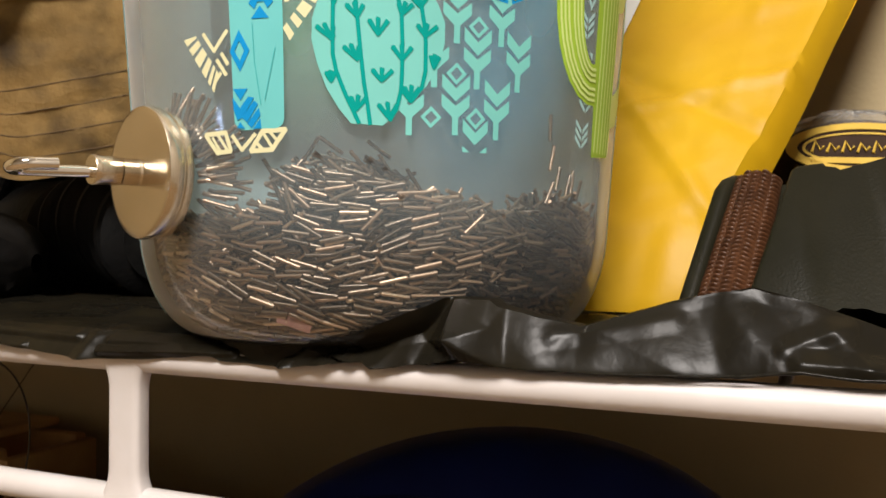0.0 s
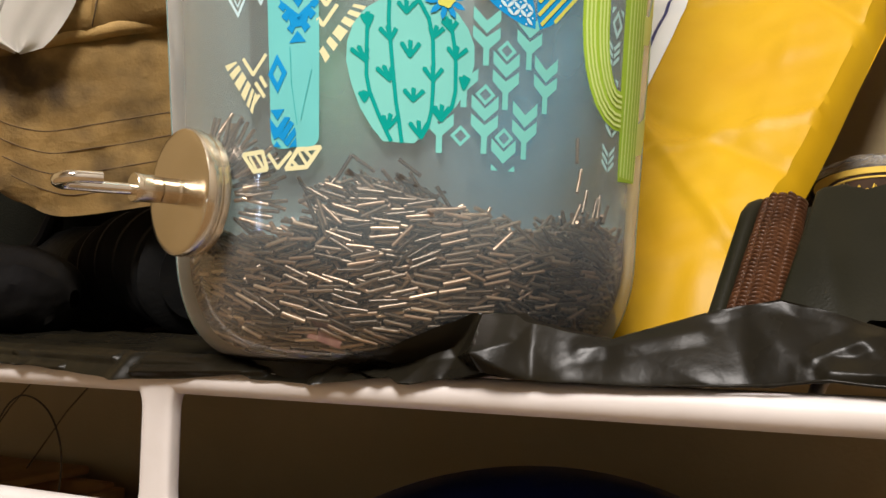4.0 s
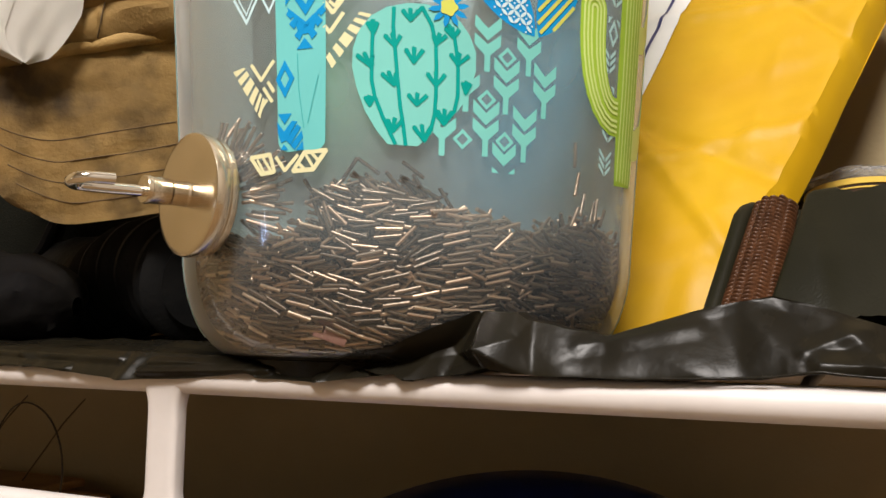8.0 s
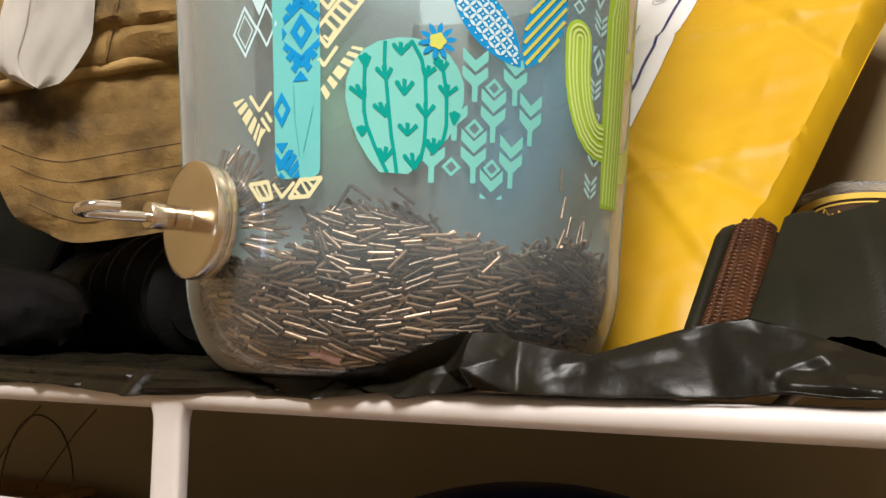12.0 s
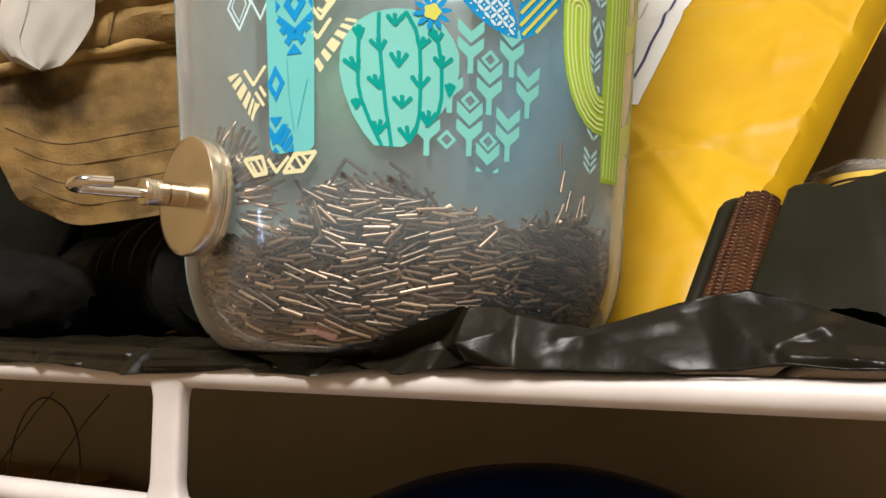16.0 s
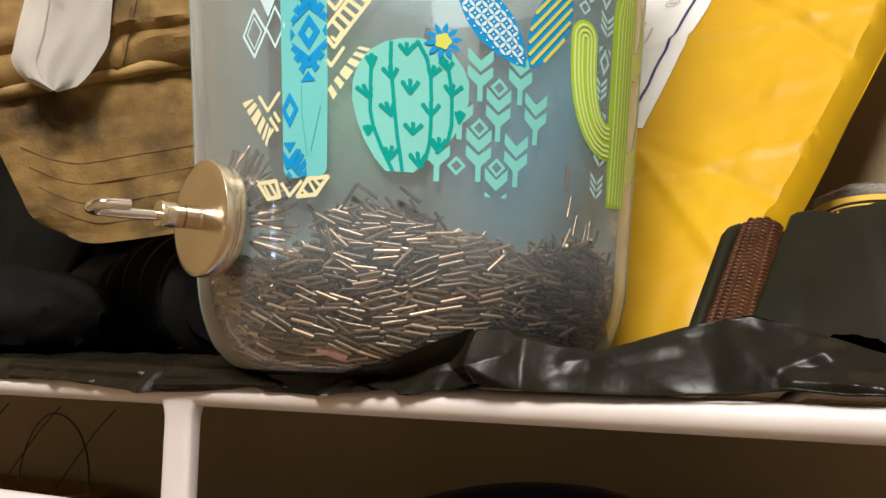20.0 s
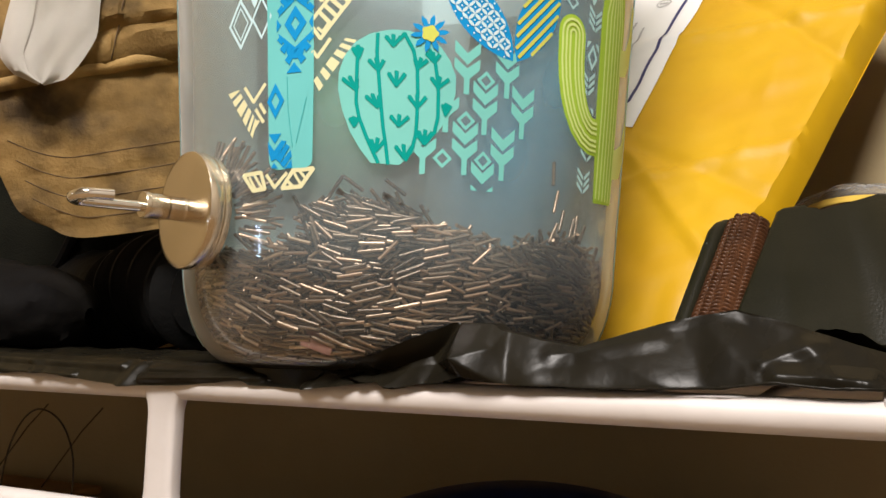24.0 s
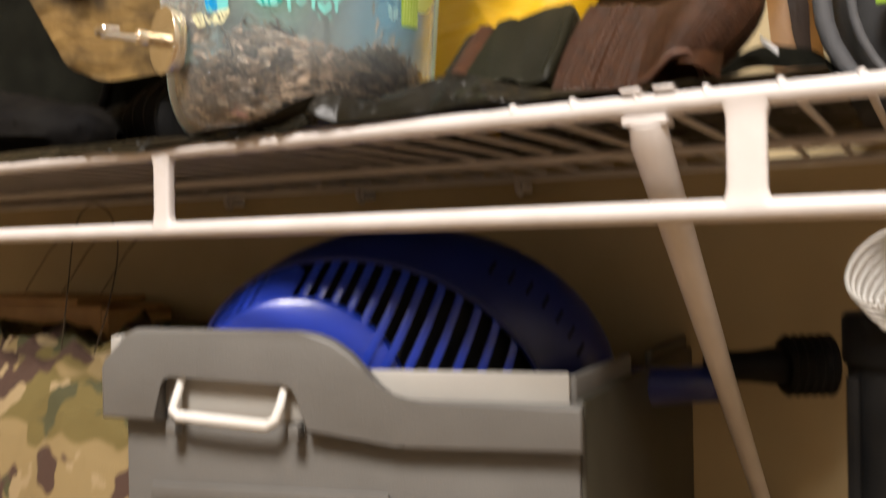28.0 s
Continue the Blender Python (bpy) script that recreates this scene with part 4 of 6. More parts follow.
for k in range(7):
    y = 66.5 + 9.6 * k
    x = 57.4 + 0.9 * math.sin(k * 1.7)
    if k in (0, 1, 3, 5):
        for sg in (1, -1):
            for q in range(3):
                grey.append([(x + sg * 0.3, y + 2.0 * q - 2), (x + sg * 3.2, y + 2.0 * q + 0.4), (x + sg * 3.2, y + 2.0 * q + 1.6), (x + sg * 0.3, y + 2.0 * q - 0.8)])
    else:
        grey += ring(x, y, 2.6, 4.0, 1.1)
        grey += [[(x - 3.0, y + 2.2), (x - 1.0, y + 4.6), (x - 3.0, y + 4.2)], [(x + 3.0, y + 2.2), (x + 1.0, y + 4.6), (x + 3.0, y + 4.2)]]
for k in range(4):
    grey += ring(47.5 + 2.2 * (k % 2), 118.5 + 4.0 * k, 2.4, 2.2, 0.8)
print_on("woven_band_print", grey, INK_GREY, 0.0002)
# the prints on the far side show through as soft colour
print_on("far_wash_print", [[(99, 18), (363, 18), (363, 325), (99, 325)]], WASH, 0.0004, "milky teal back of the jar")


def soft_print(name, s0, h0, w, h, ink, lift):
    ob = print_on(name, [[(s0 - w, h0 - h), (s0 + w, h0 - h), (s0 + w, h0 + h), (s0 - w, h0 + h)]], ink, lift)
    c = on_jar(s0, h0, lift)
    for v in ob.data.vertices:
        v.co -= c
    ob.location = c


soft_print("far_blue_print", 182, 100, 45, 62, SOFT_BLUE, -0.0028)
soft_print("far_blue_print", 158, 128, 45, 62, SOFT_BLUE, -0.0038)
soft_print("far_green_print", 262, 122, 38, 52, SOFT_GREEN, -0.0048)


# ---- steel pins in the jar ----
rng = random.Random(5)
TOP = [(-115, 43), (-80, 46), (-62, 45.5), (-50, 44.5), (-43, 44.5), (-37, 46), (-31, 51), (-27, 56), (-20, 57.3), (-12, 56.8), (0, 54.5), (4, 52.2), (10, 51.3), (17, 49.8), (24, 48), (33, 47.2), (43, 47.5), (50, 48.5), (60, 50), (74, 48), (90, 44), (115, 40)]
heap = thing("pin_heap", "heap of dull steel tumbling pins inside the plastic jar", "steel pins", at=(JX, JY, JZ))
N = 14
PIN = [(math.cos(2 * math.pi * k / N), math.sin(2 * math.pi * k / N)) for k in range(N)]


def pin_frame(c, d):
    d = d.normalized()
    a = d.orthogonal().normalized()
    b = d.cross(a)
    return Matrix(((a.x, b.x, d.x, c.x), (a.y, b.y, d.y, c.y), (a.z, b.z, d.z, c.z), (0, 0, 0, 1)))


pins = []


def wall_pin(s, h, ang, deep, tilt=0.0):
    a = radians(-60) + s / 73.5
    z = 1.0 + h / 1000
    r = jar_r(z) - 0.0030 - deep
    out = Vector((math.cos(a), math.sin(a), 0))
    tan = Vector((-math.sin(a), math.cos(a), 0))
    slope = (jar_r(z + 0.002) - jar_r(z - 0.002)) / 0.004
    upw = (Vector((0, 0, 1)) + out * slope).normalized()
    d = tan * math.cos(ang) + upw * math.sin(ang) - out * math.sin(tilt)
    pins.append(pin_frame(Vector((r * math.cos(a), r * math.sin(a), z - JZ)), d))


def packed_layer(tries, deep, gap, jumble):
    """Pins laid side by side against the wall, in runs of one lie, without crossing one another."""
    taken = set()
    for _ in range(tries):
        s0 = rng.uniform(-112, 114)
        h0 = rng.uniform(15.0, lerp(TOP, s0) - 0.3)
        lean = -0.80 * math.exp(-((s0 + 30) / 7) ** 2) * max(0.0, min(1.0, (h0 - 44) / 5)) + 0.22 * math.exp(-((s0 - 12) / 16) ** 2) - 0.10
        ang = lean + 0.55 * nz(s0 * 0.06, h0 * 0.10, 2 + deep * 900) + 0.50 * nz(s0 * 0.16, h0 * 0.22, 7) + rng.gauss(0, jumble)
        if rng.random() < 0.09:
            ang = rng.uniform(-1.5, 1.5)
        n = rng.choice([1, 1, 2, 3, 3, 4, 5])
        for k in range(n):
            o = (k - (n - 1) / 2) * gap * 1.06
            a2 = ang + rng.gauss(0, 0.03)
            run = rng.gauss(0, 1.1) + 0.7 * o
            s, h = s0 - math.sin(a2) * o + math.cos(a2) * run, h0 + math.cos(a2) * o + math.sin(a2) * run
            if not 14.7 < h < lerp(TOP, s) + 0.4:
                continue
            line = [(s + math.cos(a2) * q, h + math.sin(a2) * q) for q in np.arange(-3.4, 3.5, 0.45)]
            if sum((int(x * 2.5), int(y * 2.5)) in taken for x, y in line) > 1:
                continue
            for x, y in line:
                for dx in np.arange(-gap, gap + 0.1, 0.4):
                    for dy in np.arange(-gap, gap + 0.1, 0.4):
                        if dx * dx + dy * dy <= gap * gap:
                            taken.add((int((x + dx) * 2.5), int((y + dy) * 2.5)))
            wall_pin(s, h, a2, deep + abs(rng.gauss(0, 0.00012)), rng.gauss(0, 0.02))


packed_layer(5600, 0.0, 0.96, 0.22)
packed_layer(3000, 0.00115, 0.95, 0.30)
packed_layer(1400, 0.0024, 0.95, 0.4)
for i in range(60):
    s = rng.uniform(-112, 114)
    h = rng.uniform(18, lerp(TOP, s) - 2)
    wall_pin(s, h, rng.uniform(-1.5, 1.5), rng.uniform(0.0022, 0.0030), 1.35)
for i in range(190):
    s = rng.choice([rng.gauss(-18, 11), rng.uniform(-45, 80), rng.gauss(-2, 6), rng.gauss(56, 7)])
    h = lerp(TOP, s) + rng.uniform(-3, 3.2)
    wall_pin(s, h, rng.choice([-1, -1, 1]) * rng.uniform(0.15, 1.1), rng.uniform(0, 0.012), rng.uniform(-0.1, 0.9))
for s, h, ang in [(-20.4, 61.6, 1.0), (-15.5, 62.6, -0.62), (-3.0, 61.6, -0.62), (-1.0, 57.5, -1.0), (-32.0, 56.5, -1.05), (-30.4, 54.5, -0.95), (-28.5, 54, -1.0), (48, 69.5, 1.5), (51.5, 62.0, 1.25), (54, 56.5, 1.2), (49, 52.5, 1.0), (36, 47.5, 0.35), (60, 55, 1.1), (63, 56, 1.25), (66, 54, 0.9)]:
    wall_pin(s, h, ang, rng.uniform(0, 0.002), 0.1)
for i in range(130):
    q = rng.uniform(-0.6, 3.6)
    rr = rng.uniform(12.5, 23.5)
    s, h = -67 + rr * math.cos(q), 55.5 + rr * 0.9 * math.sin(q)
    if h > lerp(TOP, s) - 2:
        wall_pin(s, h, q + rng.gauss(0, 0.15), rng.uniform(0, 0.004), rng.uniform(0.1, 0.8))
for i in range(900):
    a, r = rng.uniform(0, 2 * math.pi), 0.064 * math.sqrt(rng.random())
    s = ((math.degrees(a) + 60 + 180) % 360 - 180) * 73.5 * math.pi / 180
    edge = lerp(TOP, max(-115, min(115, s)))
    h = 43 + (edge - 43) * (r / 0.066) ** 1.5
    d = Vector((rng.gauss(0, 1), rng.gauss(0, 1), rng.gauss(0, 0.35)))
    pins.append(pin_frame(Vector((r * math.cos(a), r * math.sin(a), h / 1000 + 1.0 - JZ)), d))

pin_r, pin_h = 0.00053, 0.0035
ring_pts = [Vector((pin_r * 0.9 * x, pin_r * 0.9 * y, -pin_h)) for x, y in PIN] + [Vector((pin_r * x, pin_r * y, -pin_h + 0.0001)) for x, y in PIN] + [Vector((pin_r * x, pin_r * y, pin_h - 0.0001)) for x, y in PIN] + [Vector((pin_r * 0.9 * x, pin_r * 0.9 * y, pin_h)) for x, y in PIN]
pin_faces = [tuple(range(N))[::-1], tuple(range(3 * N, 4 * N))] + [(k * N + i, k * N + (i + 1) % N, (k + 1) * N + (i + 1) % N, (k + 1) * N + i) for k in range(3) for i in range(N)]
pin_me = bpy.data.meshes.new("steel_pin")
pin_me.from_pydata([tuple(v) for v in ring_pts], [], pin_faces)
for p in pin_me.polygons:
    p.use_smooth = True
pin_me.set_sharp_from_angle(angle=radians(27))
pin_me.materials.append(STEEL_ONE)
eye_dir = Vector((0.5, -0.87, 0))
order = sorted(range(len(pins)), key=lambda i: -(pins[i].translation.x * eye_dir.x + pins[i].translation.y * eye_dir.y))
single = set(order[:300])
for i in single:
    ob = new("steel_pin", pin_me)
    ob.parent = heap
    ob.matrix_local = pins[i]
verts, faces = [], []
for i, m in enumerate(pins):
    if i not in single:
        b = len(verts)
        verts += [tuple(m @ v) for v in ring_pts]
        faces += [tuple(b + k for k in f) for f in pin_faces]
rest = bpy.data.meshes.new("steel_pins")
rest.from_pydata(verts, [], faces)
for p in rest.polygons:
    p.use_smooth = True
rest.set_sharp_from_angle(angle=radians(27))
rest.materials.append(STEEL)
ob = tagged(new("steel_pins", rest), kind="stuff")
ob.parent = heap


# added dark body inside the heap, standing for shade deep among the pins
def heap_filler(a, b):
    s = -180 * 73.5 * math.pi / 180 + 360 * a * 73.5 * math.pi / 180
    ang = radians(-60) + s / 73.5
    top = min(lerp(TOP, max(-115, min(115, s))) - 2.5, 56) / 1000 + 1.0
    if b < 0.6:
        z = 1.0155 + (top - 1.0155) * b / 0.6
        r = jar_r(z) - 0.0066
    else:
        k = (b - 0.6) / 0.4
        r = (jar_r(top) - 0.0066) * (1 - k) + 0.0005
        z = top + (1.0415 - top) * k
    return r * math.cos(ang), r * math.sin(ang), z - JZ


part("heap_filler", grid(heap_filler, 72, 20, close_u=True), HEAP_SHADE, heap)

chip_at = [on_jar(-33.0 + 9.0 * k, 22.0 - 2.0 * k, -0.0040) + Vector((JX, JY, JZ)) for k in (0, 1)]
chip_u = (chip_at[1] - chip_at[0]).normalized()
solo("paper_chip", prism([(0.0, -0.003), (0.009, -0.0035), (0.0095, 0.0025), (0.004, 0.0032), (0.0, 0.002)], 0.0003, axes(chip_at[0], chip_u, (0, 0, 1)), 0.0001), PINK, "faded pink paper chip caught among the pins", "paper")

# ---- magnetic hook on the jar ----
MA = radians(-112.0)
mn = Vector((math.cos(MA), math.sin(MA), -0.03)).normalized()
mo = Vector((JX, JY, 1.0566)) + Vector((math.cos(MA), math.sin(MA), 0)) * (jar_r(1.0566) + 0.0006)
hook = thing("magnetic_hook", "round nickel magnetic hook stuck on the plastic jar", "magnetic hook", at=mo)
mm = axes((0, 0, 0), Vector((0, 0, 1)).cross(mn), Vector((0, 0, 1)))
if (mm.to_3x3() @ Vector((0, 0, 1))).dot(mn) < 0:
    mm = axes((0, 0, 0), -Vector((0, 0, 1)).cross(mn), Vector((0, 0, 1)))
part("cup", revolve([(0.0154, 0.0), (0.0162, 0.0003), (0.0164, 0.0010), (0.0164, 0.0022), (0.0160, 0.0025), (0.0160, 0.0029), (0.0168, 0.0032), (0.0170, 0.0038), (0.0170, 0.0062), (0.0167, 0.0068), (0.0160, 0.0071), (0.0150, 0.0072), (0.0020, 0.0073)], 72, mm), NICKEL, hook, "warm nickel magnet cup with a stepped rim")
part("boss", revolve([(0.0036, 0.0072), (0.0034, 0.0075), (0.0034, 0.0084), (0.0034, 0.0120), (0.0020, 0.0122)], 36, mm), NICKEL, hook)
part("collar", revolve([(0.0032, 0.0122), (0.0035, 0.0124), (0.0036, 0.0127), (0.0036, 0.0176), (0.0038, 0.0178), (0.0038, 0.0188), (0.0036, 0.0191), (0.0016, 0.0192)], 36, mm), NICKEL, hook, "turned nickel collar")
side = (Vector((0.80, -0.45, 0.10)) - mn * Vector((0.80, -0.45, 0.10)).dot(mn)).normalized()
path = [mn * 0.0185, mn * 0.024, mn * 0.031, mn * 0.0350 + side * 0.0003]
for k in range(1, 10):
    a = math.pi * k / 9
    path.append(mn * (0.0350 + 0.0040 * math.sin(a)) + side * 0.0042 * (1 - math.cos(a)))
path += [mn * 0.0330 + side * 0.0086, mn * 0.0305 + side * 0.0088]
part("hook_wire", tube(path, 0.0015, 14), CHROME, hook, "bright bent hook wire")

# ---- yellow mailer leaning on the wall ----
EW = Vector((0.294, 0.589, 0.752)).normalized()
EN = Vector((-0.058, -0.777, 0.627))
EN = (EN - EW * EN.dot(EW)).normalized()
ER = EW.cross(EN).normalized()
if ER.x < 0:
    ER = -ER
EO = Vector((-0.0126, 0.3586, 1.08)) - EW * 0.087 - EN * 0.0025
ENV_W, ENV_H = 0.17, 0.268


def mailer_point(a, b, lift=0.0):
    """A place on the front of the mailer, a metres in from its outer edge and b metres up."""
    k = min(1.0, a / (0.0060 + 0.0016 * nz(b * 11, 6)))
    m = min(1.0, max(0.0, (b + 0.24 * a + 0.002) / 0.035))
    t = min(1.0, (ENV_H - b) / 0.02)
    puff = 0.0135 * (0.62 * k + 0.38 * math.sqrt(max(0.0, k * (2 - k)))) * (0.15 + 0.85 * math.sqrt(m)) * (0.4 + 0.6 * t)
    wr = 0.0022 * nz(a * 14 + 1, b * 11, 2) + 0.0008 * abs(nz(a * 40, b * 26, 5)) + 0.0007 * nz(a * 90, b * 70, 8) + 0.6 * fold(a * 0.6 + 0.1, b * 0.6) + sum(0.0020 * w * max(0.0, 1 - abs(b - c - m * a) / 0.007) for c, m, w in ((0.030, 0.9, 1), (0.075, 0.35, -1), (0.115, -0.6, 1), (0.165, 0.8, -1), (0.21, -0.3, 1)))
    crease = 0.0022 * math.exp(-((a - 0.014 - 0.10 * b) / 0.006) ** 2) * (0.5 + nz(b * 30, 3))
    return EO - ER * (a + 0.0014 * nz(b * 14, 1)) + EW * b + EN * (puff + (wr + crease) * k + lift)


mailer = thing("padded_envelope", "yellow kraft padded envelope leaning against the wall behind the jar", "envelope")
part("front_sheet", grid(lambda p, q: mailer_point(ENV_W * p, ENV_H * q - 0.24 * ENV_W * p * (1 - q)), 90, 130), KRAFT, mailer, "creased yellow kraft front")
part("back_sheet", grid(lambda p, q: EO - ER * (ENV_W * p) + EW * (ENV_H * q) - EN * 0.0045 * math.sin(math.pi * p) ** 0.5 * math.sin(math.pi * q) ** 0.5, 20, 30), KRAFT, mailer)


def label_sheet(poly_fn, n, m, lift):
    return grid(lambda p, q: mailer_point(*poly_fn(p, q), lift), n, m)


label_part = part("address_label", label_sheet(lambda p, q: (0.081 + 0.013 * q + 0.07 * p, 0.113 + 0.129 * q), 24, 40, 0.0006), PAPER, mailer, "white paper label with a navy border")


def label_line(path, w, ink, lift=0.0009, name="border"):
    """A printed line on the label; the path runs in fractions of its width and height."""
    bm = bmesh.new()
    for (p0, q0), (p1, q1) in zip(path, path[1:]):
        k = max(2, int(math.hypot((p1 - p0) * 70, (q1 - q0) * 129) / 3))
        dx, dy = (p1 - p0) * 0.07, (q1 - q0) * 0.129
        d = math.hypot(dx, dy)
        ox, oy = -dy / d * w / 2 / 0.07, dx / d * w / 2 / 0.129
        ex, ey = dx / d * w * 0.4 / 0.07, dy / d * w * 0.4 / 0.129

        def fn(i, j, p0=p0, q0=q0, p1=p1, q1=q1, ox=ox, oy=oy, ex=ex, ey=ey):
            p = p0 - ex + (p1 - p0 + 2 * ex) * i + ox * (2 * j - 1)
            q = q0 - ey + (q1 - q0 + 2 * ey) * i + oy * (2 * j - 1)
            return mailer_point(0.081 + 0.013 * q + 0.07 * p, 0.113 + 0.129 * q, lift)
        grid(fn, k, 1, bm=bm)
    return part(name, bm, ink, label_part)


label_line([(0.95, 0.05), (0.32, 0.05), (0.27, 0.075), (0.22, 0.075), (0.21, 0.11), (0.16, 0.115), (0.13, 0.15), (0.13, 0.83), (0.16, 0.86), (0.21, 0.865), (0.22, 0.90), (0.27, 0.905), (0.32, 0.93), (0.95, 0.93)], 0.0017, NAVY)
for k in range(6):
    label_line([(0.34 + 0.09 * k, 0.18 + 0.02 * (k % 2)), (0.34 + 0.09 * k, 0.62 + 0.04 * (k % 3))], 0.0011, PRINT_GREY, name="print_bar")
label_line([(0.30 + 0.055 * math.cos(a), 0.80 + 0.032 * math.sin(a)) for a in np.linspace(0, 2 * math.pi, 15)], 0.0008, PRINT_GREY, name="stamp_ring")
label_line([(0.275, 0.80), (0.325, 0.80)], 0.002, PRINT_GREY, name="stamp_bar")

# ---- dark leather sheath lying on the mailer behind the jar ----
sheath = thing("leather_sheath", "dark brown leather sheath lying on the yellow envelope behind the jar", "sheath")
SHEATH_EDGE = [(0.0, 0.108), (0.08, 0.101), (0.16, 0.103), (0.32, 0.113), (0.6, 0.124), (1.0, 0.146)]


def sheath_point(p, q, lift=0.0):
    return mailer_point(lerp(SHEATH_EDGE, q) + 0.034 * p, 0.118 + 0.132 * q, 0.0040 + 0.0050 * math.sin(math.pi * min(0.5, p * 2.2)) + 0.0008 * nz(p * 6, q * 14) + lift)


part("sheath_body", grid(sheath_point, 16, 50, thick=-0.0030), LEATHER_DK, sheath)
part("sheath_binding", tube([sheath_point(0.03, k / 40, 0.0004) for k in range(2, 41)], 0.0011, 8), LEATHER, sheath, "orange-tan bound edge")

# ---- belt with side-release buckle ----
belt = thing("webbing_belt", "brown nylon webbing belt with a black plastic buckle", "belt")
BU, BV = Vector((0.9965, -0.083, 0)), Vector((0.045, 0.615, 0.787))
BM = axes((-0.0335, 0.2215, 1.0165), BU, BV)
BL, BH = 0.0655, 0.0575
notch = [(0.0320 + 0.0190 * t, BH + 0.0004 - 0.0052 * min(1.0, t / 0.14) * (1 - t) ** 0.9) for t in np.linspace(1, 0, 15)]
scoop = [(0.0425 + 0.0115 * t, 0.0008 + 0.0078 * math.cos(math.pi * t / 2) ** 1.4) for t in np.linspace(-0.98, 0.98, 13)]
outline = [(0.0172, 0.0030), (0.0190, 0.0012)] + scoop + [(0.0600, 0.0014), (BL - 0.0015, 0.0040), (BL, 0.0090), (BL, BH - 0.0100), (BL - 0.0014, BH - 0.0040), (BL - 0.0050, BH - 0.0004)] + notch + [(0.0262, BH + 0.0002), (0.0246, BH - 0.0012)]
outline = [(x, y * (1 - 0.135 + 0.085 * (x - 0.025) / 0.04)) for x, y in outline]
part("buckle_body", prism(outline, 0.0085, BM @ Matrix.Translation((0, 0, -0.0020)), 0.0012, segs=3), BUCKLE, belt, "black moulded buckle body with a thumb notch")
part("buckle_lip", tube([BM @ Vector((BL - 0.0035 + 0.0016 * math.sin(math.pi * k / 12), 0.0045 + (BH - 0.0125) * k / 12, 0.0046)) for k in range(13)], [0.0018, 0.0026] + [0.0030] * 9 + [0.0026, 0.0018], 12), BUCKLE, belt, "rounded black lip of the buckle")
bar = [(0.0040, 0.0015), (0.0032, 0.0060)] + [(0.0032 + 0.0044 * k / 8, 0.0060 + 0.0400 * k / 8) for k in range(1, 9)] + [(0.0084, 0.0490), (0.0098, 0.0506), (0.0120, 0.0512)]
part("buckle_bar", tube([BM @ Vector((x, y, 0.0004 - 0.0006 * max(0, k - 9))) for k, (x, y) in enumerate(bar)], [0.0020, 0.0024] + [0.0026] * 8 + [0.0025, 0.0023, 0.0020], 14), BUCKLE, belt, "rounded black bar that holds the webbing")
part("buckle_base", prism([(0.003, 0.003), (0.062, 0.002), (0.062, BH - 0.008), (0.030, BH - 0.0065), (0.010, BH - 0.0085), (0.007, BH - 0.012)], 0.0040, BM @ Matrix.Translation((0, 0, -0.0050)), 0.0008), BUCKLE, belt)


def weave(u, v):
    """Height of the woven yarn, u along the strap and v across it, in metres."""
    col = u / 0.0026
    odd = int(math.floor(col)) % 2
    across = abs(math.sin(math.pi * col))
    knob = abs(math.sin(math.pi * (v / 0.0021 + 0.5 * odd)))
    return 0.00075 * across ** 0.7 * (0.25 + 0.75 * knob ** 0.8)


def wrap_point(p, q):
    u = 0.0042 + 0.0060 * q + (0.0150 - 0.0032 * q) * p
    v = 0.0045 + (BH - 0.0120) * q
    col = 5 * p
    side = col - math.floor(col) - 0.5
    knob = abs(math.sin(math.pi * (v / 0.00135 + 0.5 * (int(col) % 2) + (0.45 if int(col) % 2 else -0.45) * side)))
    z = 0.0042 * math.sin(math.pi * p) ** 0.6 + 0.0002 + 0.0011 * math.cos(math.pi * side) ** 0.6 * (0.15 + 0.85 * knob ** 0.9)
    return BM @ Vector((u, v, z))


part("strap_wrap", grid(wrap_point, 60, 320), WEB, belt, "brown webbing wrapped over the buckle bar")

PLAN = [(0.031, 0.2165), (0.040, 0.2165), (0.052, 0.2195), (0.064, 0.2200), (0.073, 0.2140), (0.081, 0.2080), (0.087, 0.2075), (0.0915, 0.2120), (0.093, 0.2200), (0.091, 0.232), (0.087, 0.242), (0.080, 0.2500)]
CREST_Z = [(0.0, 1.0615), (0.25, 1.0590), (0.42, 1.0610), (0.58, 1.0715), (0.75, 1.0710), (1.0, 1.066)]
FOOT_Z = [(0.0, 1.0180), (0.25, 1.0155), (0.38, 1.0180), (0.50, 1.0250), (0.60, 1.0265), (0.68, 1.0215), (0.78, 1.0160), (1.0, 1.0165)]
LEAN_Y = [(0.0, 0.0340), (0.30, 0.0360), (0.50, 0.0400), (0.70, 0.0420), (0.85, 0.0330), (1.0, 0.022)]


def along(table, t):
    t = max(0.0, min(1.0, t)) * (len(table) - 1)
    i = min(int(t), len(table) - 2)
    f = t - i
    g = [Vector((*table[max(0, min(len(table) - 1, i + d))], 0)) for d in (-1, 0, 1, 2)]
    return 0.5 * (2 * g[1] + (g[2] - g[0]) * f + (2 * g[0] - 5 * g[1] + 4 * g[2] - g[3]) * f * f + (3 * g[1] - g[0] - 3 * g[2] + g[3]) * f ** 3)


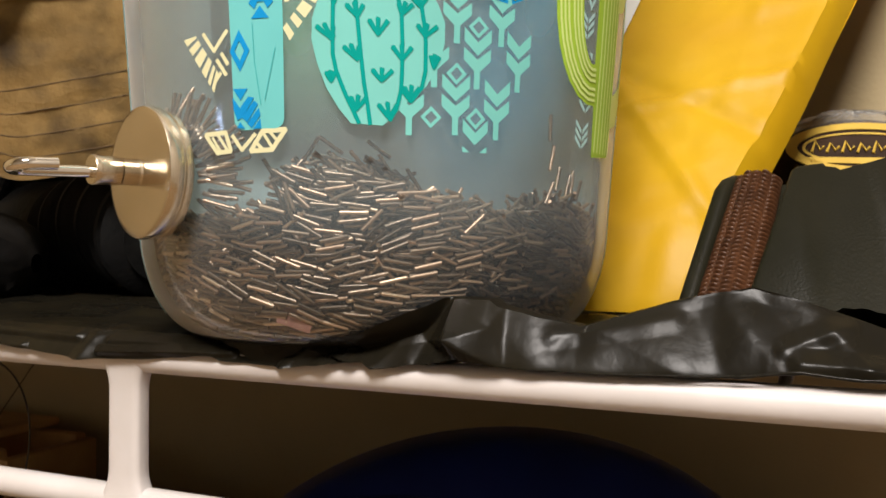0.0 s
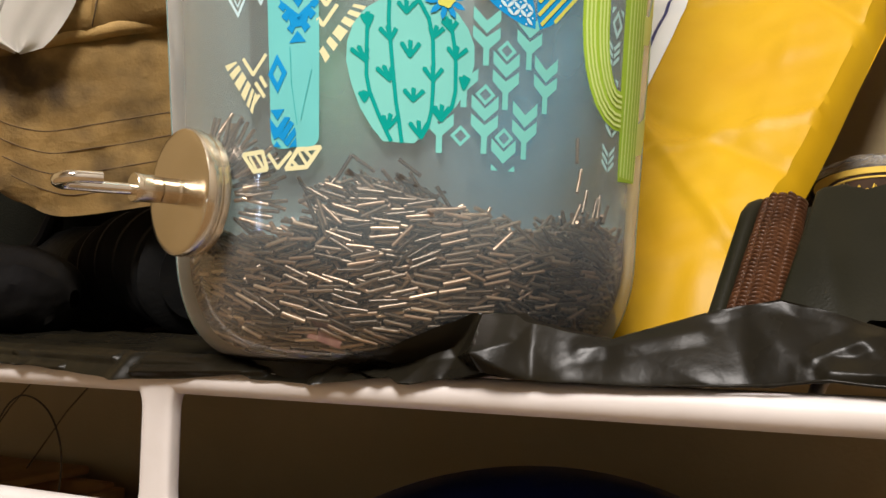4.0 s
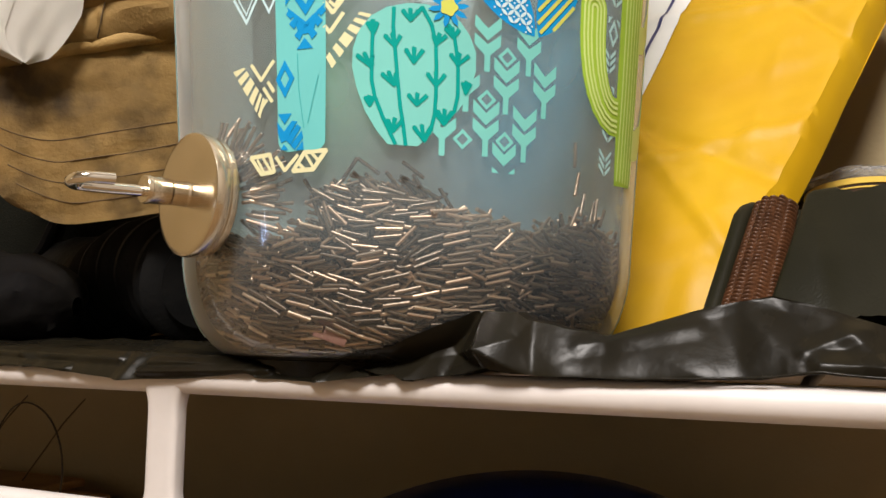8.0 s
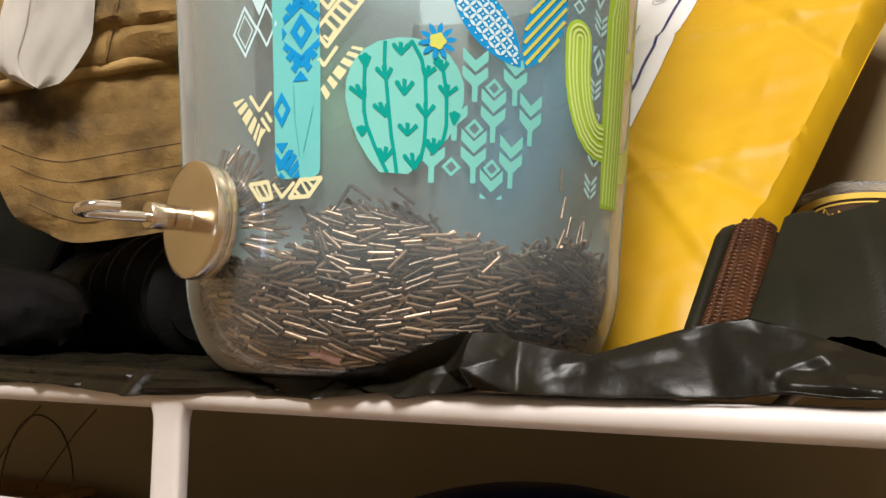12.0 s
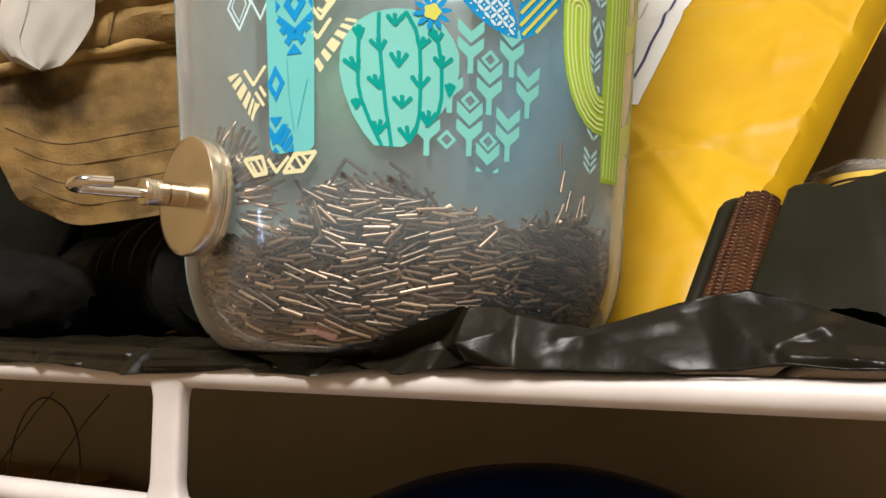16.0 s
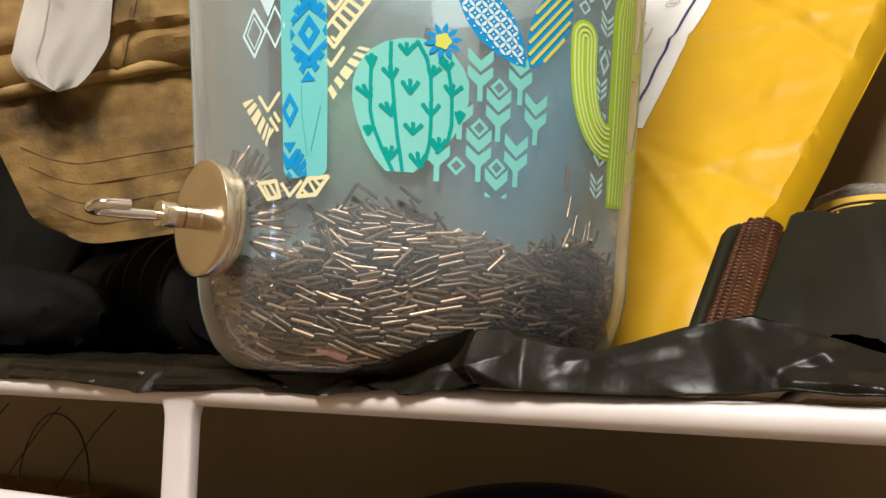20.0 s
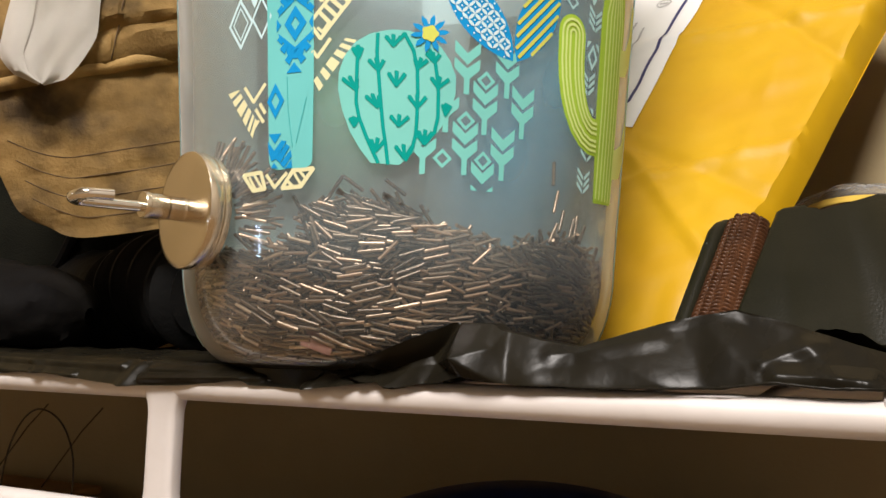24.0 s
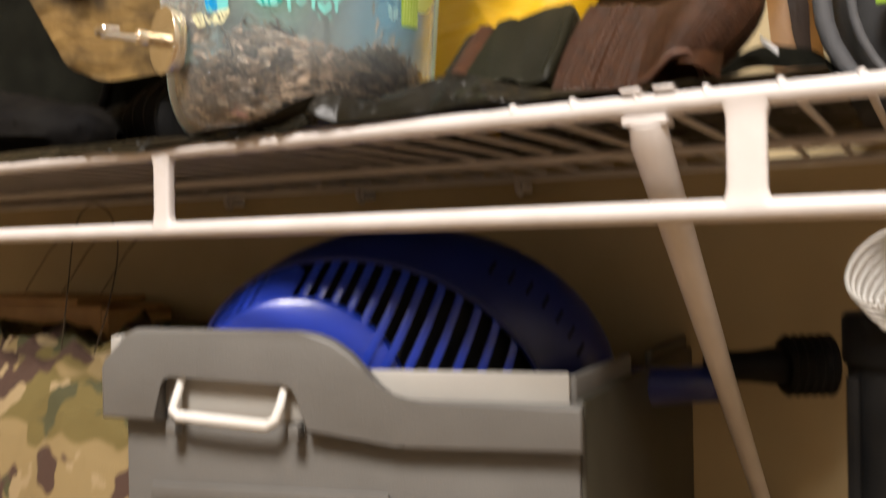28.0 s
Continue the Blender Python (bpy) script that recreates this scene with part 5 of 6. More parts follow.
def strap_point(p, q, lift=True):
    c = along(PLAN, p)
    d = (along(PLAN, p + 0.01) - along(PLAN, p - 0.01)).normalized()
    lo, hi = lerp(FOOT_Z, p), lerp(CREST_Z, p)
    turn = max(0.0, min(1.0, (p - 0.45) / 0.25))
    base = Vector((c.x + (0.006 + 0.006 * turn) * q + 0.011 * turn * math.sin(math.pi * q), c.y + lerp(LEAN_Y, p) * q, lo + (hi - lo) * q))
    n = Vector((d.y, -d.x, 0.45)).normalized()
    base += n * 0.0030 * math.sin(math.pi * q)
    if lift:
        ln = 0.115 * p
        edge = min(1.0, min(q, 1 - q) / 0.04)
        base += n * (weave(ln, 0.058 * q) * edge + 0.0006 * (1 if abs(ln - 0.017) < 0.0012 else 0))
    return base


face = part("strap_face", grid(strap_point, 330, 190, thick=-0.0016), WEB, belt, "coarse woven brown webbing, curling back in a loop")
under_path = [(0.101, 0.2150), (0.0950, 0.2075), (0.0860, 0.2085), (0.0760, 0.2160), (0.066, 0.224), (0.055, 0.2285), (0.040, 0.2330)]
part("strap_tail", grid(lambda p, q: Vector((along(under_path, p).x, along(under_path, p).y + 0.030 * q, 1.0150 + 0.0075 * math.sin(math.pi * min(1.0, p * 1.3)) * (1 - 0.4 * q) + 0.034 * q)), 60, 24, thick=0.0016), WEB, belt, "webbing tail folded under the loop")
part("strap_edge", tube([strap_point(p, 0.0) + Vector((0, 0.0004, 0.0002)) for p in np.linspace(0.30, 0.80, 30)], 0.0012, 8), WEB_LIT, belt, "worn edge of the webbing")
part("strap_inside", grid(lambda p, q: Vector((0.046 + 0.052 * p, 0.2270 + 0.006 * q, 1.0140 + 0.022 * q)), 24, 4, thick=0.0015), WEB, belt, "shaded inside of the webbing loop")
for k in range(13):
    for off in (0.0147, 0.0192):
        c = strap_point(off / 0.115, 0.04 + 0.92 * k / 12)
        part("stitch", tube([c + Vector((0, -0.0003, -0.0012)), c + Vector((0, -0.0006, 0)), c + Vector((0, -0.0003, 0.0012))], 0.00035, 6), WEB_LIT, face)

# ---- pouch with an oval gold badge, in clear film ----
pouch = thing("leather_pouch", "dark brown leather pouch with an oval gold badge", "pouch")
PC = Vector((0.0125, 0.447, 1.0635))


def pouch_point(p, q):
    a, b = 2 * math.pi * p, math.pi * (q - 0.5)
    k = 1 + 0.05 * nz(3 * math.cos(a), 3 * math.sin(a), 3 * q)
    return PC + Vector((0.047 * math.cos(b) * math.cos(a) * k, 0.026 * math.cos(b) * math.sin(a) * k, (0.033 if b > 0 else 0.0420) * math.sin(b) * k))


part("pouch_body", grid(pouch_point, 40, 20, close_u=True), LEATHER_DK, pouch)
DM = axes(PC + Vector((0.003, -0.0255, 0.0170)), (1.0, 0.05, -0.04), (0.02, 0.62, 0.78))


def oval(rx, ry, depth, z0, hole=None, n=48):
    pts = [(rx * math.cos(2 * math.pi * k / n), ry * math.sin(2 * math.pi * k / n)) for k in range(n)]
    if not hole:
        return prism(pts, depth, DM @ Matrix.Translation((0, 0, z0)))
    bm = bmesh.new()
    ins = [(hole[0] * math.cos(2 * math.pi * k / n), hole[1] * math.sin(2 * math.pi * k / n)) for k in range(n)]
    for z in (z0, z0 + depth):
        a = [bm.verts.new(DM @ Vector((x, y, z))) for x, y in pts]
        b = [bm.verts.new(DM @ Vector((x, y, z))) for x, y in ins]
        for k in range(n):
            bm.faces.new((a[k], a[(k + 1) % n], b[(k + 1) % n], b[k]))
    return bm


plate = part("badge_plate", oval(0.031, 0.0150, 0.0012, 0.0), LEATHER_DK, pouch, "dark oval badge plate")
part("badge_ring", oval(0.031, 0.0150, 0.0006, 0.0013, (0.0262, 0.0112)), GOLD, plate, "gold ring of the badge")
part("badge_inner_ring", oval(0.0242, 0.0094, 0.0004, 0.0013, (0.0230, 0.0084)), GOLD, plate)
for k in range(7):
    x = -0.0185 + 0.0060 * k
    part("badge_bar", tube([DM @ Vector((x - 0.0018, -0.0028, 0.0016)), DM @ Vector((x - 0.0004, 0.0035 - 0.0012 * (k % 2), 0.0018)), DM @ Vector((x + 0.0016, -0.0016, 0.0016)), DM @ Vector((x + 0.0030, 0.0006, 0.0016))], 0.0007, 6), GOLD, plate)
part("badge_band", prism([(-0.020, -0.0092), (0.020, -0.0092), (0.0235, -0.0058), (-0.0235, -0.0058)], 0.0006, DM @ Matrix.Translation((0, 0, 0.0013))), GOLD, plate)
FILM_CLEAR = clear_plastic("clear_wrapper", 0.05, (0.96, 0.96, 0.95), (0.6, 0.58, 0.52), 0.12, 0.5)
part("wrapper", grid(lambda p, q: PC + (Vector(pouch_point(p, q)) - PC) * (1.10 + 0.05 * nz(9 * math.cos(2 * math.pi * p), 9 * math.sin(2 * math.pi * p), 7 * q)) + Vector((0, 0.001, 0.001)), 60, 26, close_u=True), FILM_CLEAR, pouch, "crinkled clear film round the pouch")

# ---- tan leather strap with two snaps ----
lstrap = thing("leather_strap", "tan leather strap with two dark snaps, standing bent beside the belt", "strap")
LC = [Vector(v) for v in ((0.0680, 0.346, 1.1070), (0.0750, 0.350, 1.1040), (0.082, 0.353, 1.1020), (0.092, 0.356, 1.1035), (0.1020, 0.358, 1.0990), (0.1075, 0.358, 1.0860), (0.1100, 0.354, 1.0690), (0.1130, 0.348, 1.0440), (0.116, 0.343, 1.0175))]
LWD = [Vector(v) for v in ((-0.005, 0.002, 0.0280), (-0.001, 0.003, 0.0300), (0.003, 0.004, 0.0290), (0.007, 0.004, 0.0240), (0.015, 0.004, 0.0210), (0.0215, 0.006, 0.0130), (0.0230, 0.008, 0.0060), (0.0230, 0.008, 0.0030), (0.0230, 0.008, 0.0030))]


def vec_along(table, t):
    t = max(0.0, min(1.0, t)) * (len(table) - 1)
    i = min(int(t), len(table) - 2)
    f = t - i
    g = [table[max(0, min(len(table) - 1, i + d))] for d in (-1, 0, 1, 2)]
    return 0.5 * (2 * g[1] + (g[2] - g[0]) * f + (2 * g[0] - 5 * g[1] + 4 * g[2] - g[3]) * f * f + (3 * g[1] - g[0] - 3 * g[2] + g[3]) * f ** 3)


band = part("strap_band", grid(lambda p, q: vec_along(LC, p) + vec_along(LWD, p) * (q - 0.5) + Vector((0.0, -0.0025 * math.sin(math.pi * q), 0)), 60, 14, thick=0.0028), LEATHER, lstrap, "thick tan leather with dark edges")
# dark leather strip laid on the band to paint the shade in its bend
part("strap_fold_shade", grid(lambda p, q: vec_along(LC, 0.50 + 0.44 * p) + vec_along(LWD, 0.50 + 0.44 * p) * ((q - 0.5) * 0.30 * (0.3 + math.sin(math.pi * p)) + 0.14 + 0.05 * nz(p * 4)) + Vector((0.0, -0.0036, 0)), 40, 8, thick=0.0008), LEATHER_DK, lstrap, "dark strip painting the shade inside the bent strap")
for k, (x, z) in enumerate(((0.0752, 1.1090), (0.0742, 1.1158))):
    sm = axes((x, 0.3460, z), (0.9, 0.4, 0), (0, 0.1, 1))
    part("snap", revolve([(0.0026, 0.0), (0.0026, 0.0003), (0.0018, 0.0006), (0.0004, 0.0007)], 20, sm), RUBBER, band, "dark metal snap")

# ---- grey fabric bag ----
bag = thing("fabric_bag", "dark grey canvas bag with grey piping on the shelf", "bag")


def bag_side(p, q):
    a = 2 * math.pi * p
    c, s_ = math.cos(a), math.sin(a)
    k = 0.35
    x, y = 0.19 * math.copysign(abs(c) ** k, c), 0.105 * math.copysign(abs(s_) ** k, s_)
    z = 1.0145 + 0.28 * q
    pull = 1 - 0.07 * (abs(2 * q - 1) ** 6)
    return Vector((0.318 + x * pull + 0.006 * nz(x * 20, y * 20, z * 14), 0.388 + y * pull, z))


part("bag_body", grid(bag_side, 96, 40, close_u=True), GREY_CLOTH, bag, "dark grey canvas side")
part("bag_base", grid(lambda p, q: Vector((0.318 + (bag_side(p, 0).x - 0.318) * q, 0.388 + (bag_side(p, 0).y - 0.388) * q, 1.0140)), 48, 2, close_u=True), GREY_CLOTH, bag)
for off, r in ((0.0, 0.0042), (0.012, 0.0022)):
    part("piping", tube([(0.1300 + off + 0.02 * max(0, (1.06 - z) / 0.045) ** 2, 0.296 - 0.003 - off * 0.5, z) for z in np.linspace(1.30, 1.021, 30)] + [(0.155 + off + 0.01 * k, 0.290 - off * 0.3, 1.0185 - 0.0003 * k) for k in range(1, 12)], r, 10), PIPING, bag, "raised grey piping")
part("tag", box((0.152, 0.2785, 1.052), (0.166, 0.281, 1.068), 0.0006), LIME, bag, "small lime fabric tag")

# scraps between the strap and the bag
solo("folded_cloth", grid(lambda p, q: Vector((0.066 + 0.074 * p, 0.268 + 0.05 * q, 1.0145 + 0.034 * max(0.0, math.sin(math.pi * p)) ** 0.4 * (0.4 + 0.6 * q) + 0.003 * nz(p * 4, q * 5))), 24, 20, thick=0.003), OLIVE, "dark olive folded cloth on the shelf", "cloth")
solo("paper_scrap", grid(lambda p, q: Vector((0.107 + 0.007 * p, 0.270 + 0.003 * p + 0.003 * q, 1.0400 + 0.0030 * q - 0.006 * p)), 8, 4, thick=0.0006), PAPER, "cream paper edge tucked into the cloth", "paper")

# ---- canvas cap ----
cap = thing("canvas_cap", "stained tan waxed canvas cap resting bill down on the boots", "cap")
KE, KN, KO = Vector((0.722, 0.692, 0)), Vector((0.692, -0.722, 0)), Vector((-0.305, 0.252, 0))


def cap_at(u, z, out):
    return KO + KE * u + KN * out + Vector((0, 0, z))


def bill_point(p, q, out=0.0):
    s0, s1, t0, t1 = (-0.036, 1.1220), (0.150, 1.1720), (-0.004, 1.0600), (0.150, 1.1020)
    q2 = q
    k = max(0.0, 1 - p / 0.16) * max(0.0, (q - 0.72) / 0.28)
    u = (s0[0] + (s1[0] - s0[0]) * p) * (1 - q2) + (t0[0] + (t1[0] - t0[0]) * p) * q2
    z = (s0[1] + (s1[1] - s0[1]) * p) * (1 - q2) + (t0[1] + (t1[1] - t0[1]) * p) * q2
    u += 0.006 * k * k
    z += 0.008 * k * k - 0.006 * math.sin(math.pi * min(1, p * 1.2)) * q
    bulge = 0.014 * math.sin(math.pi * min(1.0, p + 0.1)) * (0.9 + 0.1 * q) + 0.0016 * nz(p * 9, q * 7) + 0.0008 * nz(p * 30, q * 22)
    return cap_at(u, z, bulge + out)


bill = part("bill", grid(bill_point, 60, 36, thick=-0.004), CANVAS, cap, "stained canvas bill with curved stitching")
for q in (0.50, 0.63, 0.76, 0.88):
    part("bill_stitch", tube([bill_point(0.05 + 0.9 * k / 60, q - 0.16 * max(0, 1 - k / 9) ** 2, 0.0001) for k in range(61)], 0.00026, 5), STITCH, bill)
part("sweat_hem", tube([bill_point(k / 40, 0.0, 0.0008) + Vector((0, 0, 0.0006 + 0.0008 * nz(k * 0.5))) for k in range(41)], 0.0034, 12), CANVAS, cap, "rolled canvas hem above the bill")
def crown_point(p, q):
    u = -0.055 + 0.22 * p
    z = 1.114 + 0.058 * p + 0.128 * q
    out = 0.008 + 0.010 * math.sin(math.pi * p) - 0.035 * q * q - 0.008 * math.exp(-q / 0.04) + 0.004 * math.sin(math.pi * min(1.0, q * 3))
    wr = 0.0042 * nz(u * 30, z * 60, 3) + 0.0034 * abs(nz(u * 25 + 4, z * 120)) - 0.0045 * math.exp(-((z - 1.1335 - 0.056 * p) / 0.0030) ** 2)
    seam = sum(0.0014 * math.exp(-((u - c - 0.02 * q) / 0.0011) ** 2) for c in (0.010, 0.021))
    return cap_at(u, z, out + wr + seam)


crown = part("crown", grid(crown_point, 110, 60, thick=-0.002), CANVAS, cap, "wrinkled canvas crown with raised seams")
part("crown_back", grid(lambda p, q: crown_point(p, 1) - KN * 0.07 * math.sin(math.pi * q / 2) - Vector((0, 0, 0.075 * (1 - math.cos(math.pi * q / 2)))), 40, 12, thick=-0.002), CANVAS, cap)
for c in (0.0085, 0.0225):
    part("seam_stitch", tube([crown_point((c + 0.055 + 0.02 * k / 20) / 0.22, k / 20) + KN * 0.0003 for k in range(21)], 0.0004, 5), STITCH, crown)

# ---- white plastic film corner draped over the cap ----


def drape_point(p, q):
    rise = 0.1625 * min(q, 0.8)
    wl = 0.001 + 0.0170 * min(1.0, rise / 0.012) ** 0.42 - 0.0035 * min(1.0, max(0.0, (rise - 0.010) / 0.03))
    wr_ = 0.001 + 0.0185 * min(1.0, rise / 0.024) ** 0.45
    x = -wl + (wl + wr_) * p
    fold_ = 0.0040 * (1 - abs(p - 0.30) / 0.30 if p < 0.30 else 1 - (p - 0.30) / 0.70) + 0.001 * nz(p * 5, q * 9)
    back = max(0.0, (q - 0.55) / 0.45)
    return cap_at(-0.0025 + x + 0.004 * q, 1.1240 + rise + 0.006 * math.sin(back * math.pi / 2) - 0.02 * max(0, q - 0.8), 0.0225 + fold_ - 0.042 * back * back)


drape = thing("plastic_film", "milky white plastic film corner hanging over the cap", "plastic film")
part("sheet", grid(drape_point, 20, 50, thick=0.0004), MILKY, drape)
part("folded_edge", grid(lambda p, q: drape_point(0.02 + 0.30 * p * (1 - 0.3 * q), q) + KN * (0.0006 + 0.0012 * math.sin(math.pi * p)), 8, 40, thick=0.0003), MILKY, drape, "doubled edge of the film")

# ---- boots and duffel behind ----
boot = thing("leather_boot", "black leather boot lying on the plastic bag", "boot", "pair of boots")


def loft(path, radii, folds, n=28, m=60):
    def fn(p, q):
        c = vec_along(path, q)
        d = (vec_along(path, q + 0.01) - vec_along(path, q - 0.01)).normalized()
        a = d.cross(Vector((0, 0, 1))).normalized()
        b = a.cross(d)
        r = vec_along(radii, q)
        g = 2 * math.pi * p
        k = 1 + folds * (nz(3 * math.cos(g) + 5, 3 * math.sin(g), q * 9) + 0.7 * abs(nz(4 * math.cos(g), 4 * math.sin(g) + q * 9, q * 26)))
        return c + a * r.x * k * math.cos(g) + b * r.y * k * math.sin(g)
    return grid(fn, n, m, close_u=True)


V = Vector
part("upper", loft([V((-0.60, 0.300, 1.055)), V((-0.50, 0.275, 1.052)), V((-0.40, 0.262, 1.040)), V((-0.345, 0.264, 1.034)), V((-0.310, 0.272, 1.031)), V((-0.300, 0.275, 1.030))], [V((0.045, 0.040, 0)), V((0.045, 0.038, 0)), V((0.040, 0.026, 0)), V((0.036, 0.021, 0)), V((0.022, 0.017, 0)), V((0.004, 0.004, 0))], 0.16), BLACK_LEATHER, boot, "creased black leather upper")
part("upper_seam", tube([V((-0.44 + 0.012 * k, 0.226 + 0.0012 * k, 1.060 - 0.0024 * k + 0.003 * math.sin(k))) for k in range(9)], 0.0016, 8), BLACK_LEATHER, boot)
boot2 = thing("ribbed_boot", "black rubber boot with ribbed shaft beside the jar", "boot", "pair of boots")
rib = []
rr = []
for k in range(61):
    t = k / 60
    rib.append(V((-0.345 + 0.085 * t, 0.345 - 0.035 * t, 1.042 + 0.006 * math.sin(math.pi * t))))
    rr.append(0.0265 + 0.0024 * math.sin(k * 1.35) - 0.004 * (t > 0.97))
part("shaft", tube(rib, rr, 36), RUBBER, boot2, "ribbed black rubber shaft")
part("foot", loft([V((-0.345, 0.345, 1.042)), V((-0.42, 0.375, 1.045)), V((-0.52, 0.41, 1.042))], [V((0.026, 0.026, 0)), V((0.034, 0.029, 0)), V((0.02, 0.02, 0))], 0.08), RUBBER, boot2)

duffel = thing("duffel_bag", "dark olive cloth duffel bag at the back of the shelf", "bag")


def duffel_point(p, q):
    a = 2 * math.pi * p
    c, s_ = math.cos(a), math.sin(a)
    x, z = 0.20 * math.copysign(abs(c) ** 0.55, c), 0.115 * math.copysign(abs(s_) ** 0.55, s_)
    y = 0.335 + 0.15 * q
    k = 1 - 0.12 * abs(2 * q - 1) ** 5
    return Vector((-0.565 + x * k + 0.006 * nz(x * 12, y * 12, z * 12), y + 0.006 * nz(x * 15, z * 15), 1.1315 + z * k))


part("duffel_body", grid(duffel_point, 72, 24, close_u=True), OLIVE, duffel)
part("duffel_end", grid(lambda p, q: Vector((-0.565, 0.335, 1.1315)) + (duffel_point(p, 0) - Vector((-0.565, 0.335, 1.1315))) * q, 72, 8, close_u=True), OLIVE, duffel)
part("duffel_seam", tube([duffel_point(k / 40, 0.02) + Vector((0, -0.003, 0)) for k in range(41)], 0.003, 8), BLACK_LEATHER, duffel)

# ---- grey tote under the shelf ----
TM = axes((-0.206, 0.186, 0.0), (0.963, 0.27, 0), (0, 0, 1))  # x along the front, y up, z towards the viewer
tote = thing("storage_tote", "grey plastic tote with a white handle on the closet floor", "tote")


SHEAR = Matrix(((1, 0, -0.24, 0), (0, 1, 0, 0), (0, 0, 1, 0), (0, 0, 0, 1)))  # the side splays out towards the back


def tbox(u0, u1, z0, z1, d0, d1, bevel=0.002):
    """A box in the tote's own axes: along the front, up, and depth behind the front."""
    return box((u0, z0, -d1), (u1, z1, -d0), bevel, TM @ SHEAR if u0 > 0.22 else TM)


part("front_wall", tbox(0.004, 0.243, FLOOR_Z + 0.003, 0.869, 0.0069, 0.0105), TOTE, tote)
part("front_rib", tbox(0.020, 0.150, 0.822, 0.832, 0.003, 0.0065, 0.0015), TOTE, tote)
# back wall and right side wall take the shade-darkened grey
part("back_wall", tbox(0.004, 0.300, FLOOR_Z + 0.003, 0.893, 0.270, 0.275), TOTE_SHADE, tote)
part("side_wall", tbox(0.002, 0.007, FLOOR_Z + 0.003, 0.880, 0.010, 0.270), TOTE, tote)
part("side_wall", tbox(0.238, 0.243, FLOOR_Z + 0.003, 0.880, 0.010, 0.270), TOTE_SHADE, tote)
part("base", tbox(0.002, 0.243, FLOOR_Z, FLOOR_Z + 0.006, 0.006, 0.275), TOTE, tote)
flange = [(-0.0040, 0.8665), (-0.0042, 0.8930), (-0.0010, 0.8975), (0.0105, 0.9105), (0.0160, 0.9130), (0.1050, 0.9120)] + [(0.1150, 0.9105), (0.1240, 0.9070), (0.1320, 0.9015), (0.1400, 0.8935), (0.1470, 0.8860), (0.1530, 0.8810), (0.1600, 0.8790), (0.1700, 0.8785)] + [(0.2450, 0.8785), (0.2450, 0.8570), (0.1600, 0.8560), (0.1570, 0.8590), (0.1090, 0.8620), (0.1075, 0.8780), (0.1040, 0.8850), (0.0980, 0.8875), (0.0360, 0.8905), (0.0310, 0.8890), (0.0285, 0.8840), (0.0280, 0.8655)]
part("handle_panel", prism(flange, 0.0085, TM @ Matrix.Translation((0, 0, -0.0055)), 0.0018, segs=3), TOTE, tote, "raised grey panel with a cut-out for the handle")
part("rim", tbox(0.006, 0.2385, 0.8700, 0.8925, 0.0065, 0.0105, 0.0015), TOTE_LT, tote, "light grey inner rim")
# side rim drops from light grey to darker grey, painting its shade
part("rim", tbox(0.2345, 0.2390, 0.8740, 0.8910, 0.010, 0.105, 0.0015), TOTE, tote)
part("rim", tbox(-0.0030, 0.0040, 0.8800, 0.9085, 0.0035, 0.040, 0.0015), TOTE_LT, tote, "light grey inner rim")
# rear end of the side rim, darkened further as painted shade
part("rim", tbox(0.2345, 0.2390, 0.8700, 0.8880, 0.150, 0.262, 0.0015), TOTE_SHADE, tote)
hp = [(0.0400, 0.8870, 0.000), (0.0392, 0.8780, 0.004), (0.0378, 0.8715, 0.006), (0.0420, 0.8690, 0.007), (0.0670, 0.8675, 0.008), (0.0900, 0.8655, 0.007), (0.0945, 0.8685, 0.006), (0.0965, 0.8760, 0.004), (0.0970, 0.8840, 0.000)]
part("handle", tube([TM @ Vector((u, z, d - 0.002)) for u, z, d in hp], [0.0022, 0.0024, 0.0026, 0.0028, 0.0028, 0.0028, 0.0026, 0.0024, 0.0022], 10), WHITE_PL, tote, "white plastic bail handle")
part("handle_plate", tbox(0.030, 0.106, 0.866, 0.889, 0.0055, 0.0068, 0.0006), TOTE_LT, tote, "pale recess behind the handle")
for u in (0.0335, 0.1005):
    part("handle_pivot", tbox(u, u + 0.006, 0.8580, 0.8660, -0.0045, 0.004, 0.0015), TOTE, tote)

# ---- blue slotted appliance in the tote ----
app = thing("blue_blower", "blue plastic slotted dome with a black bellows handle, in the tote", "tool")
AR, AV = Vector((0.873, 0.488, 0)), Vector((0.488, -0.873, 0))
AO = Vector((0.1743, -0.1354, 0.950)) - AV * 0.535 - AR * 0.0626 - Vector((0, 0, 0.0847))


def dome(x, y, sink=0.0):
    """A place on the dome, x across and y up as one faces it."""
    k = ((x - 0.037) / 0.1200) ** 2 + (y / 0.0945) ** 2
    return AO + AR * x * 1.07 + Vector((0, 0, y * 1.07)) + AV * (0.050 * math.sqrt(max(0.0, 1 - k)) - 0.008 - sink)


def grille_edge(a, k=1.0):
    x = 0.098 * k * math.cos(a)
    return 0.016 + x, 0.0765 * k * math.sin(a) - 0.125 * x


